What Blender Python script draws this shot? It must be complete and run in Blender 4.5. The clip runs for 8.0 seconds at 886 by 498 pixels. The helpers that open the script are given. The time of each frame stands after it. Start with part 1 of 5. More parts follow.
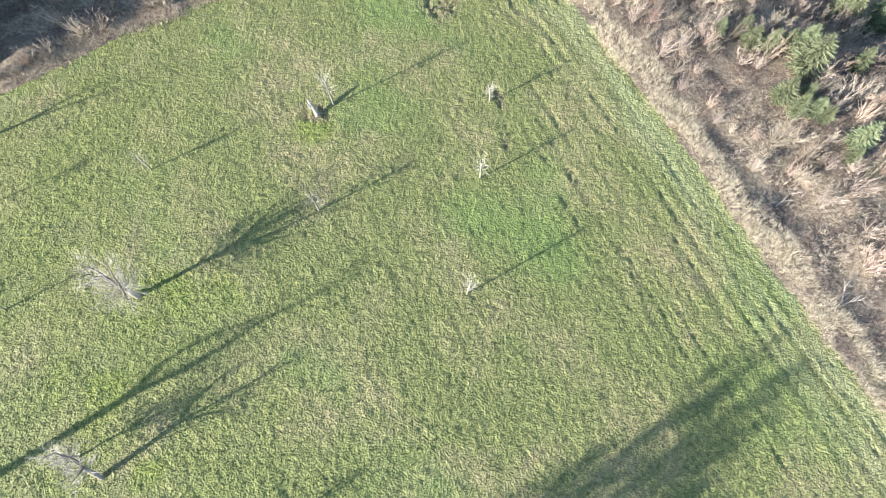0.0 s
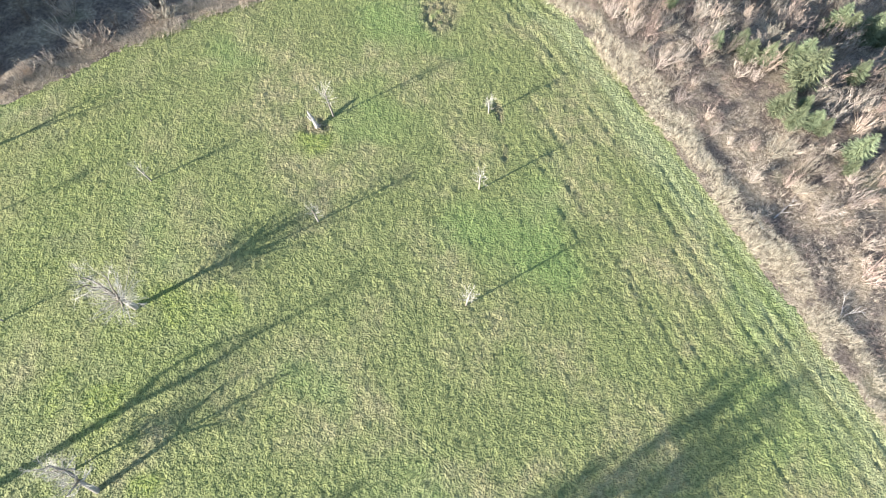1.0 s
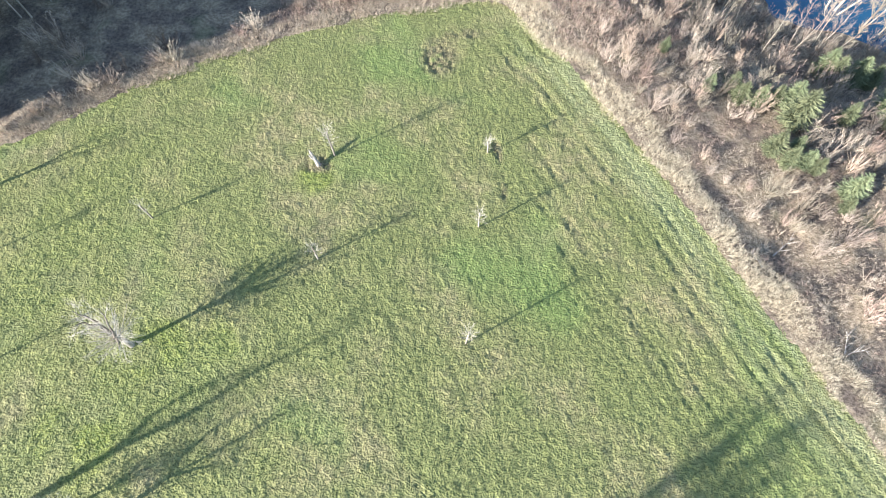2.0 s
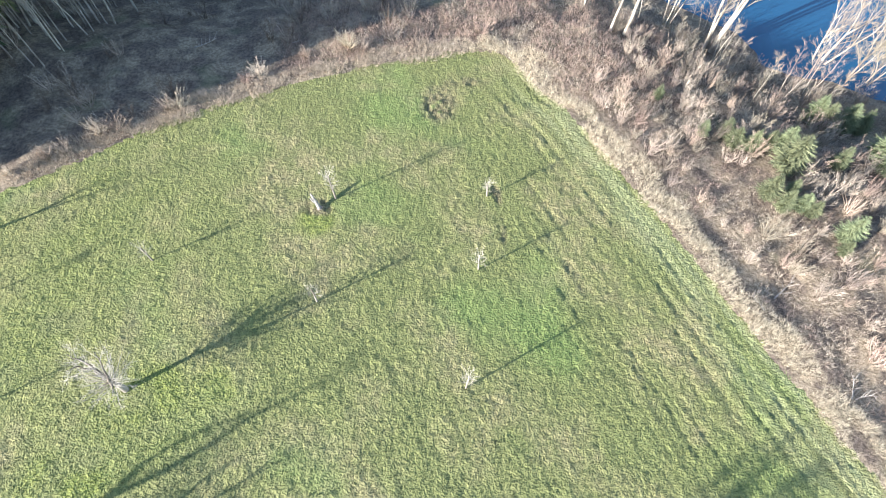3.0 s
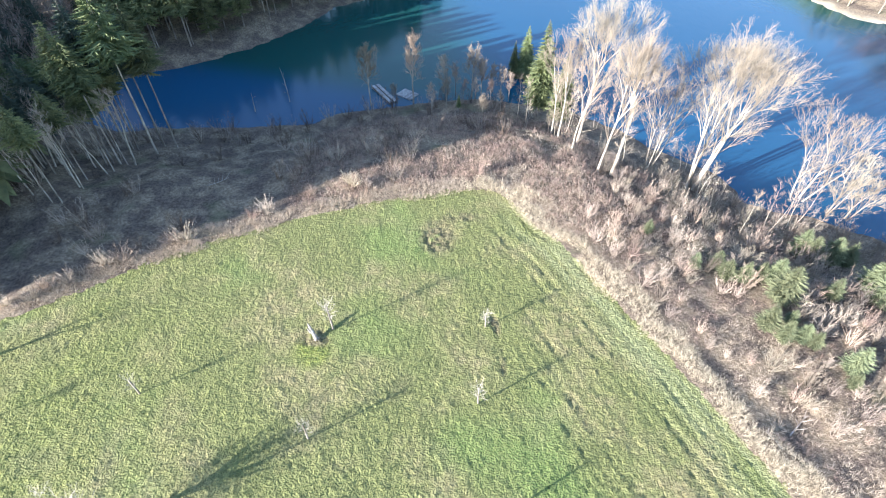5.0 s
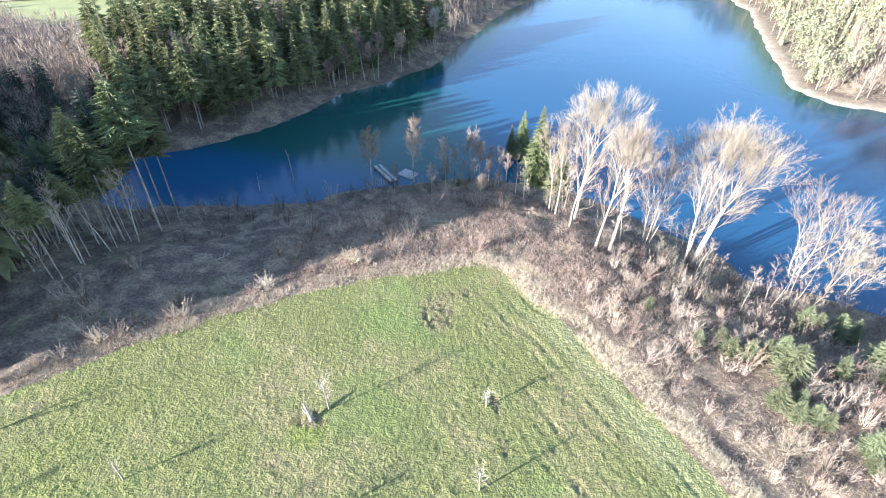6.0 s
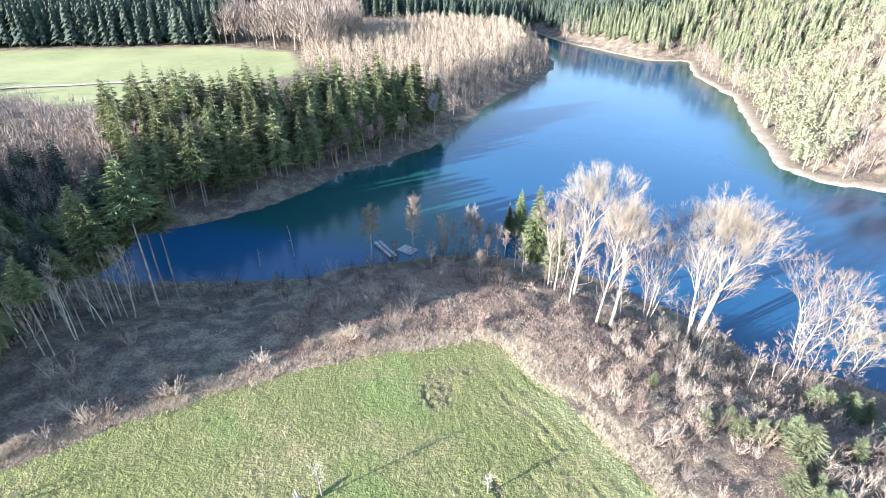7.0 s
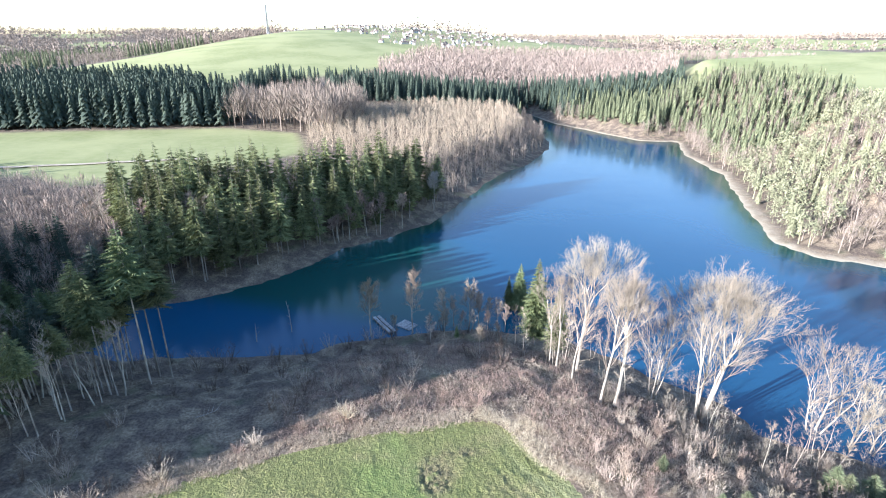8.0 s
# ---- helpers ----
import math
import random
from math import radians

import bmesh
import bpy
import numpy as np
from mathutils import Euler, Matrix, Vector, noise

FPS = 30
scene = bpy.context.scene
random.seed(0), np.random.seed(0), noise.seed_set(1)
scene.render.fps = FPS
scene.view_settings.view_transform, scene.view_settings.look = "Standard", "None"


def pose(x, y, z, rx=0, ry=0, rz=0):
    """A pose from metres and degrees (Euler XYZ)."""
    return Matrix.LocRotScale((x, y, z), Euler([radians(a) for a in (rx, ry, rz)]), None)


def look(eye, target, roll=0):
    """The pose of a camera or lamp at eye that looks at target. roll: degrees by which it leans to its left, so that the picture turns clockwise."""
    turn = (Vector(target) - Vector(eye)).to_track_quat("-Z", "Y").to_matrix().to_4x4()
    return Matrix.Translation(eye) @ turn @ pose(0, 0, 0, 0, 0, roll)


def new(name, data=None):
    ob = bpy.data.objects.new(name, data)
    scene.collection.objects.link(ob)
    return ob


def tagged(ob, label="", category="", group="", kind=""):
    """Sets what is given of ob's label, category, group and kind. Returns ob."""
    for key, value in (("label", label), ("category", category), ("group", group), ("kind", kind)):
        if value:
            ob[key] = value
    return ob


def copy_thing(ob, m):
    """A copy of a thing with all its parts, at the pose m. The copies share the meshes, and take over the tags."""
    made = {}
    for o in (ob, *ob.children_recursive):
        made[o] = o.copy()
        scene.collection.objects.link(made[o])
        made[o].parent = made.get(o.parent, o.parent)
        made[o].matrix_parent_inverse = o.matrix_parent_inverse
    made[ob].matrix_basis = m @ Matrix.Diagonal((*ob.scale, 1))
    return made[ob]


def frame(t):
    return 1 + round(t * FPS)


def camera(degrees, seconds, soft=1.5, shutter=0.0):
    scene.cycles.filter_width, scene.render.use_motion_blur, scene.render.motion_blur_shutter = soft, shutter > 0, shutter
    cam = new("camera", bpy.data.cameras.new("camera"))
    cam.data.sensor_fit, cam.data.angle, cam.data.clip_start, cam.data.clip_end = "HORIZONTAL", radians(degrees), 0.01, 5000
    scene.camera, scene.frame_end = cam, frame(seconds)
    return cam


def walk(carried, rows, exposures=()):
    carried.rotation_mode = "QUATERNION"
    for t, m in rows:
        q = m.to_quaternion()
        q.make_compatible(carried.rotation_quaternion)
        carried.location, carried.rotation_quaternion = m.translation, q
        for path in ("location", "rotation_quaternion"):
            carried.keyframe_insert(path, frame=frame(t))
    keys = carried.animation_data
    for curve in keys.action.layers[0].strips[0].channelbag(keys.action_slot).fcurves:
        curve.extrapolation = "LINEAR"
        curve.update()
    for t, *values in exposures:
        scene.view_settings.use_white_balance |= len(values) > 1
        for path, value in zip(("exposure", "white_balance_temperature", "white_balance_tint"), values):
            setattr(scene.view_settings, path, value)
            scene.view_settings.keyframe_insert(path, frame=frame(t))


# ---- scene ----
cam = camera(79.89, 8.0, soft=1.1)

EYE = (0.0, 0.0, 50.0)
# seconds, turn to the left, tilt up and roll in degrees: the drone hovers and lifts its gaze
TURNS = [
    (0.0, 0.000, -69.701, -0.594),
    (0.5, -0.175, -69.258, -0.390),
    (1.0, -0.288, -68.492, -0.269),
    (1.5, -0.407, -66.656, -0.106),
    (3.0, -0.498, -59.837, 0.026),
    (3.5, -0.587, -57.414, 0.117),
    (4.0, -0.682, -54.096, 0.210),
    (4.5, -0.739, -49.968, 0.254),
    (6.0, -0.758, -37.536, 0.277),
    (6.5, -0.801, -33.430, 0.287),
    (7.0, -0.806, -29.378, 0.277),
    (7.5, -0.805, -25.295, 0.286),
    (8.0, -0.829, -21.298, 0.249),
]
walk(cam, [(t, pose(*EYE, 90 + tilt, 0, turn) @ pose(0, 0, 0, 0, 0, roll)) for t, turn, tilt, roll in TURNS], exposures=[(0.0, 1.97, 6200, 11), (4.0, 2.16, 6080, 14), (6.3, 2.30, 5930, 16), (7.5, 2.20, 5800, 16), (8.0, 1.95, 5700, 16)])

# ---- daylight ----
SUN_UP = 15.0
SUN_WAY = (0.870, 0.493)  # the way in which shadows fall on level ground
world = bpy.data.worlds.new("sky")
scene.world = world
world.use_nodes = True
sky = world.node_tree.nodes.new("ShaderNodeTexSky")
sky.sky_type = "NISHITA"
sky.sun_disc = False
sky.sun_elevation = radians(SUN_UP)
sky.sun_rotation = math.atan2(-SUN_WAY[0], -SUN_WAY[1])
sky.air_density, sky.dust_density, sky.ozone_density = 1.0, 0.4, 1.5
back = world.node_tree.nodes["Background"]
back.inputs["Strength"].default_value = 0.108
world.node_tree.links.new(sky.outputs["Color"], back.inputs["Color"])
sun = new("sun", bpy.data.lights.new("sun", "SUN"))
sun.data.energy, sun.data.angle, sun.data.color = 5.0, radians(0.5), (1.0, 0.94, 0.85)
sun.matrix_world = look((0, 0, 0), (SUN_WAY[0], SUN_WAY[1], -math.tan(radians(SUN_UP))))

# ---- meshes and materials: tools ----
def nodes_of(name):
    mat = bpy.data.materials.new(name)
    mat.use_nodes = True
    return mat, mat.node_tree, mat.node_tree.nodes["Principled BSDF"]


def node(tree, kind, links=(), **values):
    """A node with its settings and, by input name, its values or links."""
    n = tree.nodes.new(kind)
    for key, value in values.items():
        setattr(n, key, value)
    for key, value in dict(links).items():
        if isinstance(value, bpy.types.NodeSocket):
            tree.links.new(value, n.inputs[key])
        else:
            n.inputs[key].default_value = value
    return n


def coords(tree):
    return node(tree, "ShaderNodeNewGeometry").outputs["Position"]


def fractal(tree, scale, detail=4.0, rough=0.6, at=None, stretch=None):
    """A noise value over the world's metres."""
    at = at or coords(tree)
    if stretch:
        at = node(tree, "ShaderNodeMapping", {"Vector": at, "Scale": stretch[:3], "Rotation": (0, 0, stretch[3])}).outputs["Vector"]
    return node(tree, "ShaderNodeTexNoise", {"Vector": at, "Scale": scale, "Detail": detail, "Roughness": rough}).outputs["Fac"]


def span(tree, value, low, high, to_low=0.0, to_high=1.0):
    return node(tree, "ShaderNodeMapRange", {"Value": value, "From Min": low, "From Max": high, "To Min": to_low, "To Max": to_high}, interpolation_type="SMOOTHSTEP").outputs["Result"]


def blend(tree, factor, a, b, how="MIX"):
    n = tree.nodes.new("ShaderNodeMix")
    n.data_type, n.blend_type = "RGBA", how
    for socket, value in ((n.inputs[0], factor), (n.inputs[6], a), (n.inputs[7], b)):
        if isinstance(value, bpy.types.NodeSocket):
            tree.links.new(value, socket)
        else:
            socket.default_value = (*value, 1.0) if isinstance(value, tuple) and len(value) == 3 else value
    return n.outputs[2]


def maths(tree, how, a, b=0.0):
    return node(tree, "ShaderNodeMath", {0: a, 1: b}, operation=how).outputs[0]


def bumped(tree, shader, height, strength, distance):
    n = node(tree, "ShaderNodeBump", {"Height": height, "Strength": strength, "Distance": distance})
    tree.links.new(n.outputs["Normal"], shader.inputs["Normal"])


def mottled(name, dark, light, scale, rough=0.85, islands=0.0, whole=0.0, bump=0.0, stretch=None, thin=0.0):
    """A two-tone natural surface: grain, patches, and a shift from piece to piece and from thing to thing."""
    mat, tree, shader = nodes_of(name)
    grain = fractal(tree, scale, stretch=stretch)
    mix = span(tree, grain, 0.3, 0.7)
    if islands:
        own = node(tree, "ShaderNodeNewGeometry").outputs["Random Per Island"]
        mix = maths(tree, "ADD", maths(tree, "MULTIPLY", mix, 1 - islands), maths(tree, "MULTIPLY", own, islands))
    color = blend(tree, mix, dark, light)
    if whole:
        own = node(tree, "ShaderNodeObjectInfo").outputs["Random"]
        gain = span(tree, own, 0.0, 1.0, 1 - whole, 1 + whole)
        color = node(tree, "ShaderNodeHueSaturation", {"Color": color, "Value": gain, "Hue": span(tree, own, 0, 1, 0.49, 0.51)}).outputs["Color"]
    tree.links.new(color, shader.inputs["Base Color"])
    shader.inputs["Roughness"].default_value = rough
    shader.inputs["Specular IOR Level"].default_value = 0.25
    if thin:
        soft = node(tree, "ShaderNodeBsdfTranslucent", {"Color": color})
        both = node(tree, "ShaderNodeMixShader", {0: thin, 1: shader.outputs[0], 2: soft.outputs[0]})
        tree.links.new(both.outputs[0], tree.nodes["Material Output"].inputs["Surface"])
    if bump:
        bumped(tree, shader, grain, 0.8, bump)
    return mat


class Shape:
    """Points and faces of one mesh in the making."""

    def __init__(self):
        self.points, self.faces = [], []

    def tube(self, line, radii, sides):
        start, rings = len(self.points), len(line)
        for k, (p, r) in enumerate(zip(line, radii)):
            way = (line[min(k + 1, rings - 1)] - line[max(k - 1, 0)]).normalized()
            side = way.cross(Vector((0.31, 0.77, 0.55))).normalized()
            other = way.cross(side)
            for s in range(sides):
                a = 2 * math.pi * s / sides
                self.points.append(p + r * (math.cos(a) * side + math.sin(a) * other))
        for k in range(rings - 1):
            for s in range(sides):
                a, b = start + k * sides + s, start + k * sides + (s + 1) % sides
                self.faces.append((a, b, b + sides, a + sides))
        self.faces.append(tuple(start + (rings - 1) * sides + s for s in range(sides)))

    def sliver(self, p, q, width, side=None):
        """A thin twig or blade that tapers from p to q."""
        side = (side or (q - p).cross(Vector((-0.62, -0.46, 0.63)))).normalized() * width / 2
        n = len(self.points)
        self.points += [p - side, p + side, q]
        self.faces.append((n, n + 1, n + 2))

    def quad(self, *corners):
        n = len(self.points)
        self.points += [Vector(c) for c in corners]
        self.faces.append(tuple(range(n, n + len(corners))))

    def box(self, low, high, m=None):
        n = len(self.points)
        for k in range(8):
            p = Vector([(low, high)[k >> a & 1][a] for a in range(3)])
            self.points.append(m @ p if m else p)
        for f in ((0, 2, 3, 1), (4, 5, 7, 6), (0, 1, 5, 4), (2, 6, 7, 3), (0, 4, 6, 2), (1, 3, 7, 5)):
            self.faces.append(tuple(n + i for i in f))

    def mesh(self, name, material, smooth=False):
        data = bpy.data.meshes.new(name)
        data.from_pydata([tuple(p) for p in self.points], [], self.faces)
        data.materials.append(material)
        if smooth:
            data.shade_smooth()
        return data


def part(name, shape, material, parent=None, label="", smooth=False):
    """Links a shape as one mesh object, under a thing or a part."""
    ob = new(name, shape.mesh(name, material, smooth))
    ob.parent = parent
    return tagged(ob, label)


def array_mesh(name, points, faces, material, smooth=False):
    """A mesh from arrays of points and of faces of equal size."""
    data = bpy.data.meshes.new(name)
    count, size = faces.shape
    data.vertices.add(len(points))
    data.vertices.foreach_set("co", np.asarray(points, np.float32).ravel())
    data.loops.add(count * size)
    data.loops.foreach_set("vertex_index", faces.astype(np.int32).ravel())
    data.polygons.add(count)
    data.polygons.foreach_set("loop_start", np.arange(0, count * size, size, dtype=np.int32))
    data.update(calc_edges=True)
    data.validate()
    data.materials.append(material)
    if smooth:
        data.shade_smooth()
    return data


def hashed(i, j, seed):
    n = (i * 374761393 + j * 668265263 + seed * 974634977) & 0x7FFFFFFF
    n = ((n ^ (n >> 13)) * 1274126177) & 0x7FFFFFFF
    return ((n ^ (n >> 16)) & 0xFFFF) / 65535.0


def rolling(x, y, size, seed=0):
    """Smooth value noise from 0 to 1 over arrays of places, with hills of that size."""
    x, y = np.asarray(x, float) / size, np.asarray(y, float) / size
    i, j = np.floor(x).astype(np.int64), np.floor(y).astype(np.int64)
    u, v = x - i, y - j
    u, v = u * u * (3 - 2 * u), v * v * (3 - 2 * v)
    low = hashed(i, j, seed) * (1 - u) + hashed(i + 1, j, seed) * u
    high = hashed(i, j + 1, seed) * (1 - u) + hashed(i + 1, j + 1, seed) * u
    return low * (1 - v) + high * v

# ---- materials ----
def field_material():
    """Winter grass: green and straw-coloured patches, mown lines, tufts."""
    mat, tree, shader = nodes_of("winter_grass")
    at = coords(tree)
    tuft = fractal(tree, 2.6, 3, 0.6, at)
    fine = fractal(tree, 5.5, 2, 0.6, at)
    patch = fractal(tree, 0.09, 4, 0.55, at)
    blotch = fractal(tree, 0.42, 4, 0.65, at)
    green = blend(tree, span(tree, tuft, 0.30, 0.70), (0.076, 0.097, 0.032), (0.202, 0.218, 0.075))
    straw = blend(tree, span(tree, tuft, 0.25, 0.75), (0.136, 0.121, 0.055), (0.32, 0.278, 0.146))
    color = blend(tree, maths(tree, "MULTIPLY", span(tree, patch, 0.43, 0.62), span(tree, blotch, 0.35, 0.65, 0.25, 1.0)), green, straw)
    lush = span(tree, fractal(tree, 0.055, 3, 0.5, node(tree, "ShaderNodeVectorMath", {0: at, 1: (31.0, 7.0, 0.0)}, operation="ADD").outputs[0]), 0.5, 0.68)
    color = blend(tree, maths(tree, "MULTIPLY", lush, 0.5), color, (0.105, 0.195, 0.045))
    rich = node(tree, "ShaderNodeAttribute", attribute_name="rich").outputs["Fac"]
    juicy = blend(tree, span(tree, tuft, 0.35, 0.68), (0.070, 0.112, 0.018), (0.215, 0.250, 0.045))
    color = blend(tree, maths(tree, "MULTIPLY", rich, span(tree, blotch, 0.3, 0.6, 0.5, 1.0)), color, juicy)
    strip = node(tree, "ShaderNodeAttribute", attribute_name="strip").outputs["Fac"]
    color = blend(tree, maths(tree, "MULTIPLY", strip, span(tree, tuft, 0.25, 0.65, 0.25, 0.75)), color, (0.270, 0.292, 0.150))
    bare = node(tree, "ShaderNodeAttribute", attribute_name="bare").outputs["Fac"]
    mud = blend(tree, span(tree, fine, 0.35, 0.65), (0.085, 0.075, 0.040), (0.24, 0.20, 0.12))
    color = blend(tree, maths(tree, "MULTIPLY", bare, span(tree, blotch, 0.3, 0.5, 0.55, 1.0)), color, mud)
    color = blend(tree, span(tree, fine, 0.35, 0.75, 0.0, 0.35), color, (0.30, 0.30, 0.13))
    tree.links.new(color, shader.inputs["Base Color"])
    shader.inputs["Roughness"].default_value = 0.8
    shader.inputs["Specular IOR Level"].default_value = 0.2
    shader.inputs["Sheen Weight"].default_value = 0.10
    shader.inputs["Sheen Roughness"].default_value = 0.6
    shader.inputs["Sheen Tint"].default_value = (1.0, 0.92, 0.45, 1)
    bumped(tree, shader, maths(tree, "ADD", tuft, fine), 1.0, 0.30)
    return mat


def ground_material():
    """Leaf litter and dead bracken, turf where the sheet says so, pale gravel along the waterline."""
    mat, tree, shader = nodes_of("open_ground")
    at = coords(tree)
    fine = fractal(tree, 2.6, 6, 0.7, at)
    coarse = fractal(tree, 0.28, 5, 0.6, at)
    wide = fractal(tree, 0.02, 4, 0.55, at)
    litter = blend(tree, span(tree, fine, 0.3, 0.7), (0.072, 0.055, 0.044), (0.20, 0.158, 0.122))
    straw = blend(tree, span(tree, fine, 0.3, 0.72), (0.155, 0.120, 0.082), (0.39, 0.315, 0.22))
    color = blend(tree, span(tree, coarse, 0.42, 0.62), litter, straw)
    moss = span(tree, fractal(tree, 0.13, 3, 0.5, node(tree, "ShaderNodeVectorMath", {0: at, 1: (3.0, 47.0, 0.0)}, operation="ADD").outputs[0]), 0.58, 0.72, 0.0, 0.4)
    color = blend(tree, moss, color, (0.075, 0.105, 0.045))
    turf = blend(tree, span(tree, wide, 0.35, 0.65), (0.23, 0.255, 0.105), (0.32, 0.33, 0.155))
    turf = blend(tree, span(tree, coarse, 0.35, 0.7, 0.0, 0.35), turf, (0.36, 0.35, 0.19))
    sward = node(tree, "ShaderNodeAttribute", attribute_name="sward").outputs["Fac"]
    color = blend(tree, sward, color, turf)
    height = node(tree, "ShaderNodeSeparateXYZ", {0: at}).outputs["Z"]
    stones = blend(tree, fine, (0.33, 0.27, 0.19), (0.56, 0.49, 0.37))
    away = span(tree, node(tree, "ShaderNodeSeparateXYZ", {0: at}).outputs["X"], 74, 90)
    color = blend(tree, maths(tree, "MULTIPLY", away, span(tree, maths(tree, "ADD", height, coarse), -6.0, -6.5)), color, stones)
    tree.links.new(color, shader.inputs["Base Color"])
    shader.inputs["Roughness"].default_value = 0.9
    shader.inputs["Specular IOR Level"].default_value = 0.2
    bumped(tree, shader, maths(tree, "MULTIPLY", fine, maths(tree, "SUBTRACT", 1.0, maths(tree, "MULTIPLY", sward, 0.8))), 0.8, 0.35)
    return mat


def water_material():
    mat, tree, shader = nodes_of("lake_water")
    at = coords(tree)
    depth = fractal(tree, 0.012, 2, 0.5, at)
    color = blend(tree, span(tree, depth, 0.35, 0.65), (0.012, 0.066, 0.136), (0.015, 0.078, 0.155))
    low = node(tree, "ShaderNodeAttribute", attribute_name="shallow_and_sunlit").outputs["Fac"]
    color = blend(tree, low, color, (0.011, 0.062, 0.046))
    tree.links.new(color, shader.inputs["Base Color"])
    shader.inputs["Roughness"].default_value = 0.12
    shader.inputs["IOR"].default_value = 1.36
    ripple = fractal(tree, 0.9, 3, 0.6, at, stretch=(1.0, 0.45, 1.0, 0.6))
    calm = span(tree, fractal(tree, 0.03, 3, 0.5, at), 0.42, 0.6, 0.15, 1.0)
    bumped(tree, shader, maths(tree, "MULTIPLY", ripple, calm), 0.4, 0.12)
    return mat


GRASS = field_material()
GROUND = ground_material()
LAKE = water_material()
PALE_BARK = mottled("pale_bark", (0.25, 0.215, 0.17), (0.48, 0.43, 0.355), 1.6, islands=0.0, whole=0.10, bump=0.03, stretch=(1, 1, 0.4, 0))
PALE_TWIG = mottled("pale_twigs", (0.15, 0.125, 0.093), (0.32, 0.275, 0.21), 0.8, islands=0.5, whole=0.12)
GREY_BARK = mottled("grey_bark", (0.14, 0.115, 0.09), (0.34, 0.30, 0.25), 1.2, whole=0.15, bump=0.03, stretch=(1, 1, 0.4, 0))
BROWN_TWIG = mottled("brown_twigs", (0.22, 0.175, 0.138), (0.50, 0.42, 0.34), 0.7, islands=0.5, whole=0.2)
RUST_TWIG = mottled("reddish_twigs", (0.24, 0.175, 0.135), (0.47, 0.365, 0.29), 0.7, islands=0.5, whole=0.15)
STRAW = mottled("dry_straw", (0.37, 0.305, 0.22), (0.70, 0.61, 0.465), 1.1, islands=0.6, whole=0.12, thin=0.2)
BRACKEN = mottled("dead_bracken", (0.19, 0.135, 0.10), (0.58, 0.45, 0.35), 0.9, islands=0.6, whole=0.1, thin=0.15)
# shaded copy of the spruce needles: shade is put into the colour
SHADY_NEEDLES = mottled("shade_darkened_needles", (0.035, 0.055, 0.046), (0.105, 0.132, 0.090), 0.3, islands=0.5)
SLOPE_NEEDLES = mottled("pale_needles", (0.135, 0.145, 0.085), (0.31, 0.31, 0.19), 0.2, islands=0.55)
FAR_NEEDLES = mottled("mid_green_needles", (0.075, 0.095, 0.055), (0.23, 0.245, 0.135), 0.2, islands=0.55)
LIGHT_TWIG = mottled("light_grey_twigs", (0.30, 0.275, 0.23), (0.52, 0.475, 0.41), 1.5, islands=0.4)
HILL_TWIG = mottled("hill_twigs", (0.20, 0.155, 0.128), (0.39, 0.32, 0.268), 0.05, islands=0.5)
BEECH = mottled("beech_twigs", (0.15, 0.12, 0.095), (0.33, 0.275, 0.225), 0.3, islands=0.5)
LARCH = mottled("golden_larch_twigs", (0.25, 0.20, 0.145), (0.47, 0.39, 0.285), 0.2, islands=0.5)
# dead growth, its brown darkened to hold the shade of the banks
SHADE_BROWN = mottled("growth_darkened_for_shade", (0.060, 0.045, 0.036), (0.19, 0.14, 0.105), 0.9, islands=0.6)
NEEDLES = mottled("dark_needles", (0.058, 0.082, 0.042), (0.32, 0.33, 0.15), 0.55, islands=0.5, whole=0.3, thin=0.2)
YOUNG_NEEDLES = mottled("greyish_green_needles", (0.080, 0.102, 0.058), (0.25, 0.27, 0.145), 0.9, islands=0.6, whole=0.2)
FRESH_NEEDLES = mottled("fresh_needles", (0.055, 0.085, 0.040), (0.21, 0.24, 0.105), 0.9, islands=0.5, whole=0.2)
DEAD_WOOD = mottled("bleached_wood", (0.16, 0.14, 0.12), (0.44, 0.40, 0.35), 4.0, bump=0.04)
WEATHERED = mottled("weathered_planks", (0.20, 0.20, 0.20), (0.42, 0.42, 0.41), 3.0, whole=0.2, bump=0.01)
RENDER_WALL = mottled("pale_walls", (0.42, 0.40, 0.37), (0.62, 0.60, 0.56), 0.3, whole=0.25)
ROOF_TILE = mottled("dark_roof_tiles", (0.10, 0.085, 0.08), (0.22, 0.17, 0.15), 0.5, whole=0.35)
MAST_STEEL = mottled("galvanised_steel", (0.28, 0.28, 0.29), (0.42, 0.42, 0.43), 1.0, rough=0.5)
CLAY = mottled("bare_clay", (0.33, 0.27, 0.19), (0.55, 0.48, 0.36), 0.3)

# ---- the lie of the land ----
WATER = -7.0
# the shore of the lake, round from the inlet's end along the meadow's headland
SHORE = [(-74, 92), (-60, 87), (-48, 87.5), (-36, 87), (-24, 90.5), (-13, 95), (0, 98), (12, 97), (24, 94), (34, 87), (41, 79), (47.5, 72), (50, 66),
         (58, 62), (66, 57), (84, 40), (120, 15), (190, -10), (260, 20), (250, 90), (180, 118), (124, 132), (110, 139), (103.5, 152), (115, 184), (134, 241),
         (137, 288), (150, 329), (127, 334), (112, 366), (92, 405), (78, 470), (66, 468), (74, 400), (70, 330), (64.5, 304), (48, 266), (29, 241), (13, 202),
         (-2, 171), (-16, 154), (-28, 147), (-38, 130), (-47, 121), (-58, 113), (-74, 106)]
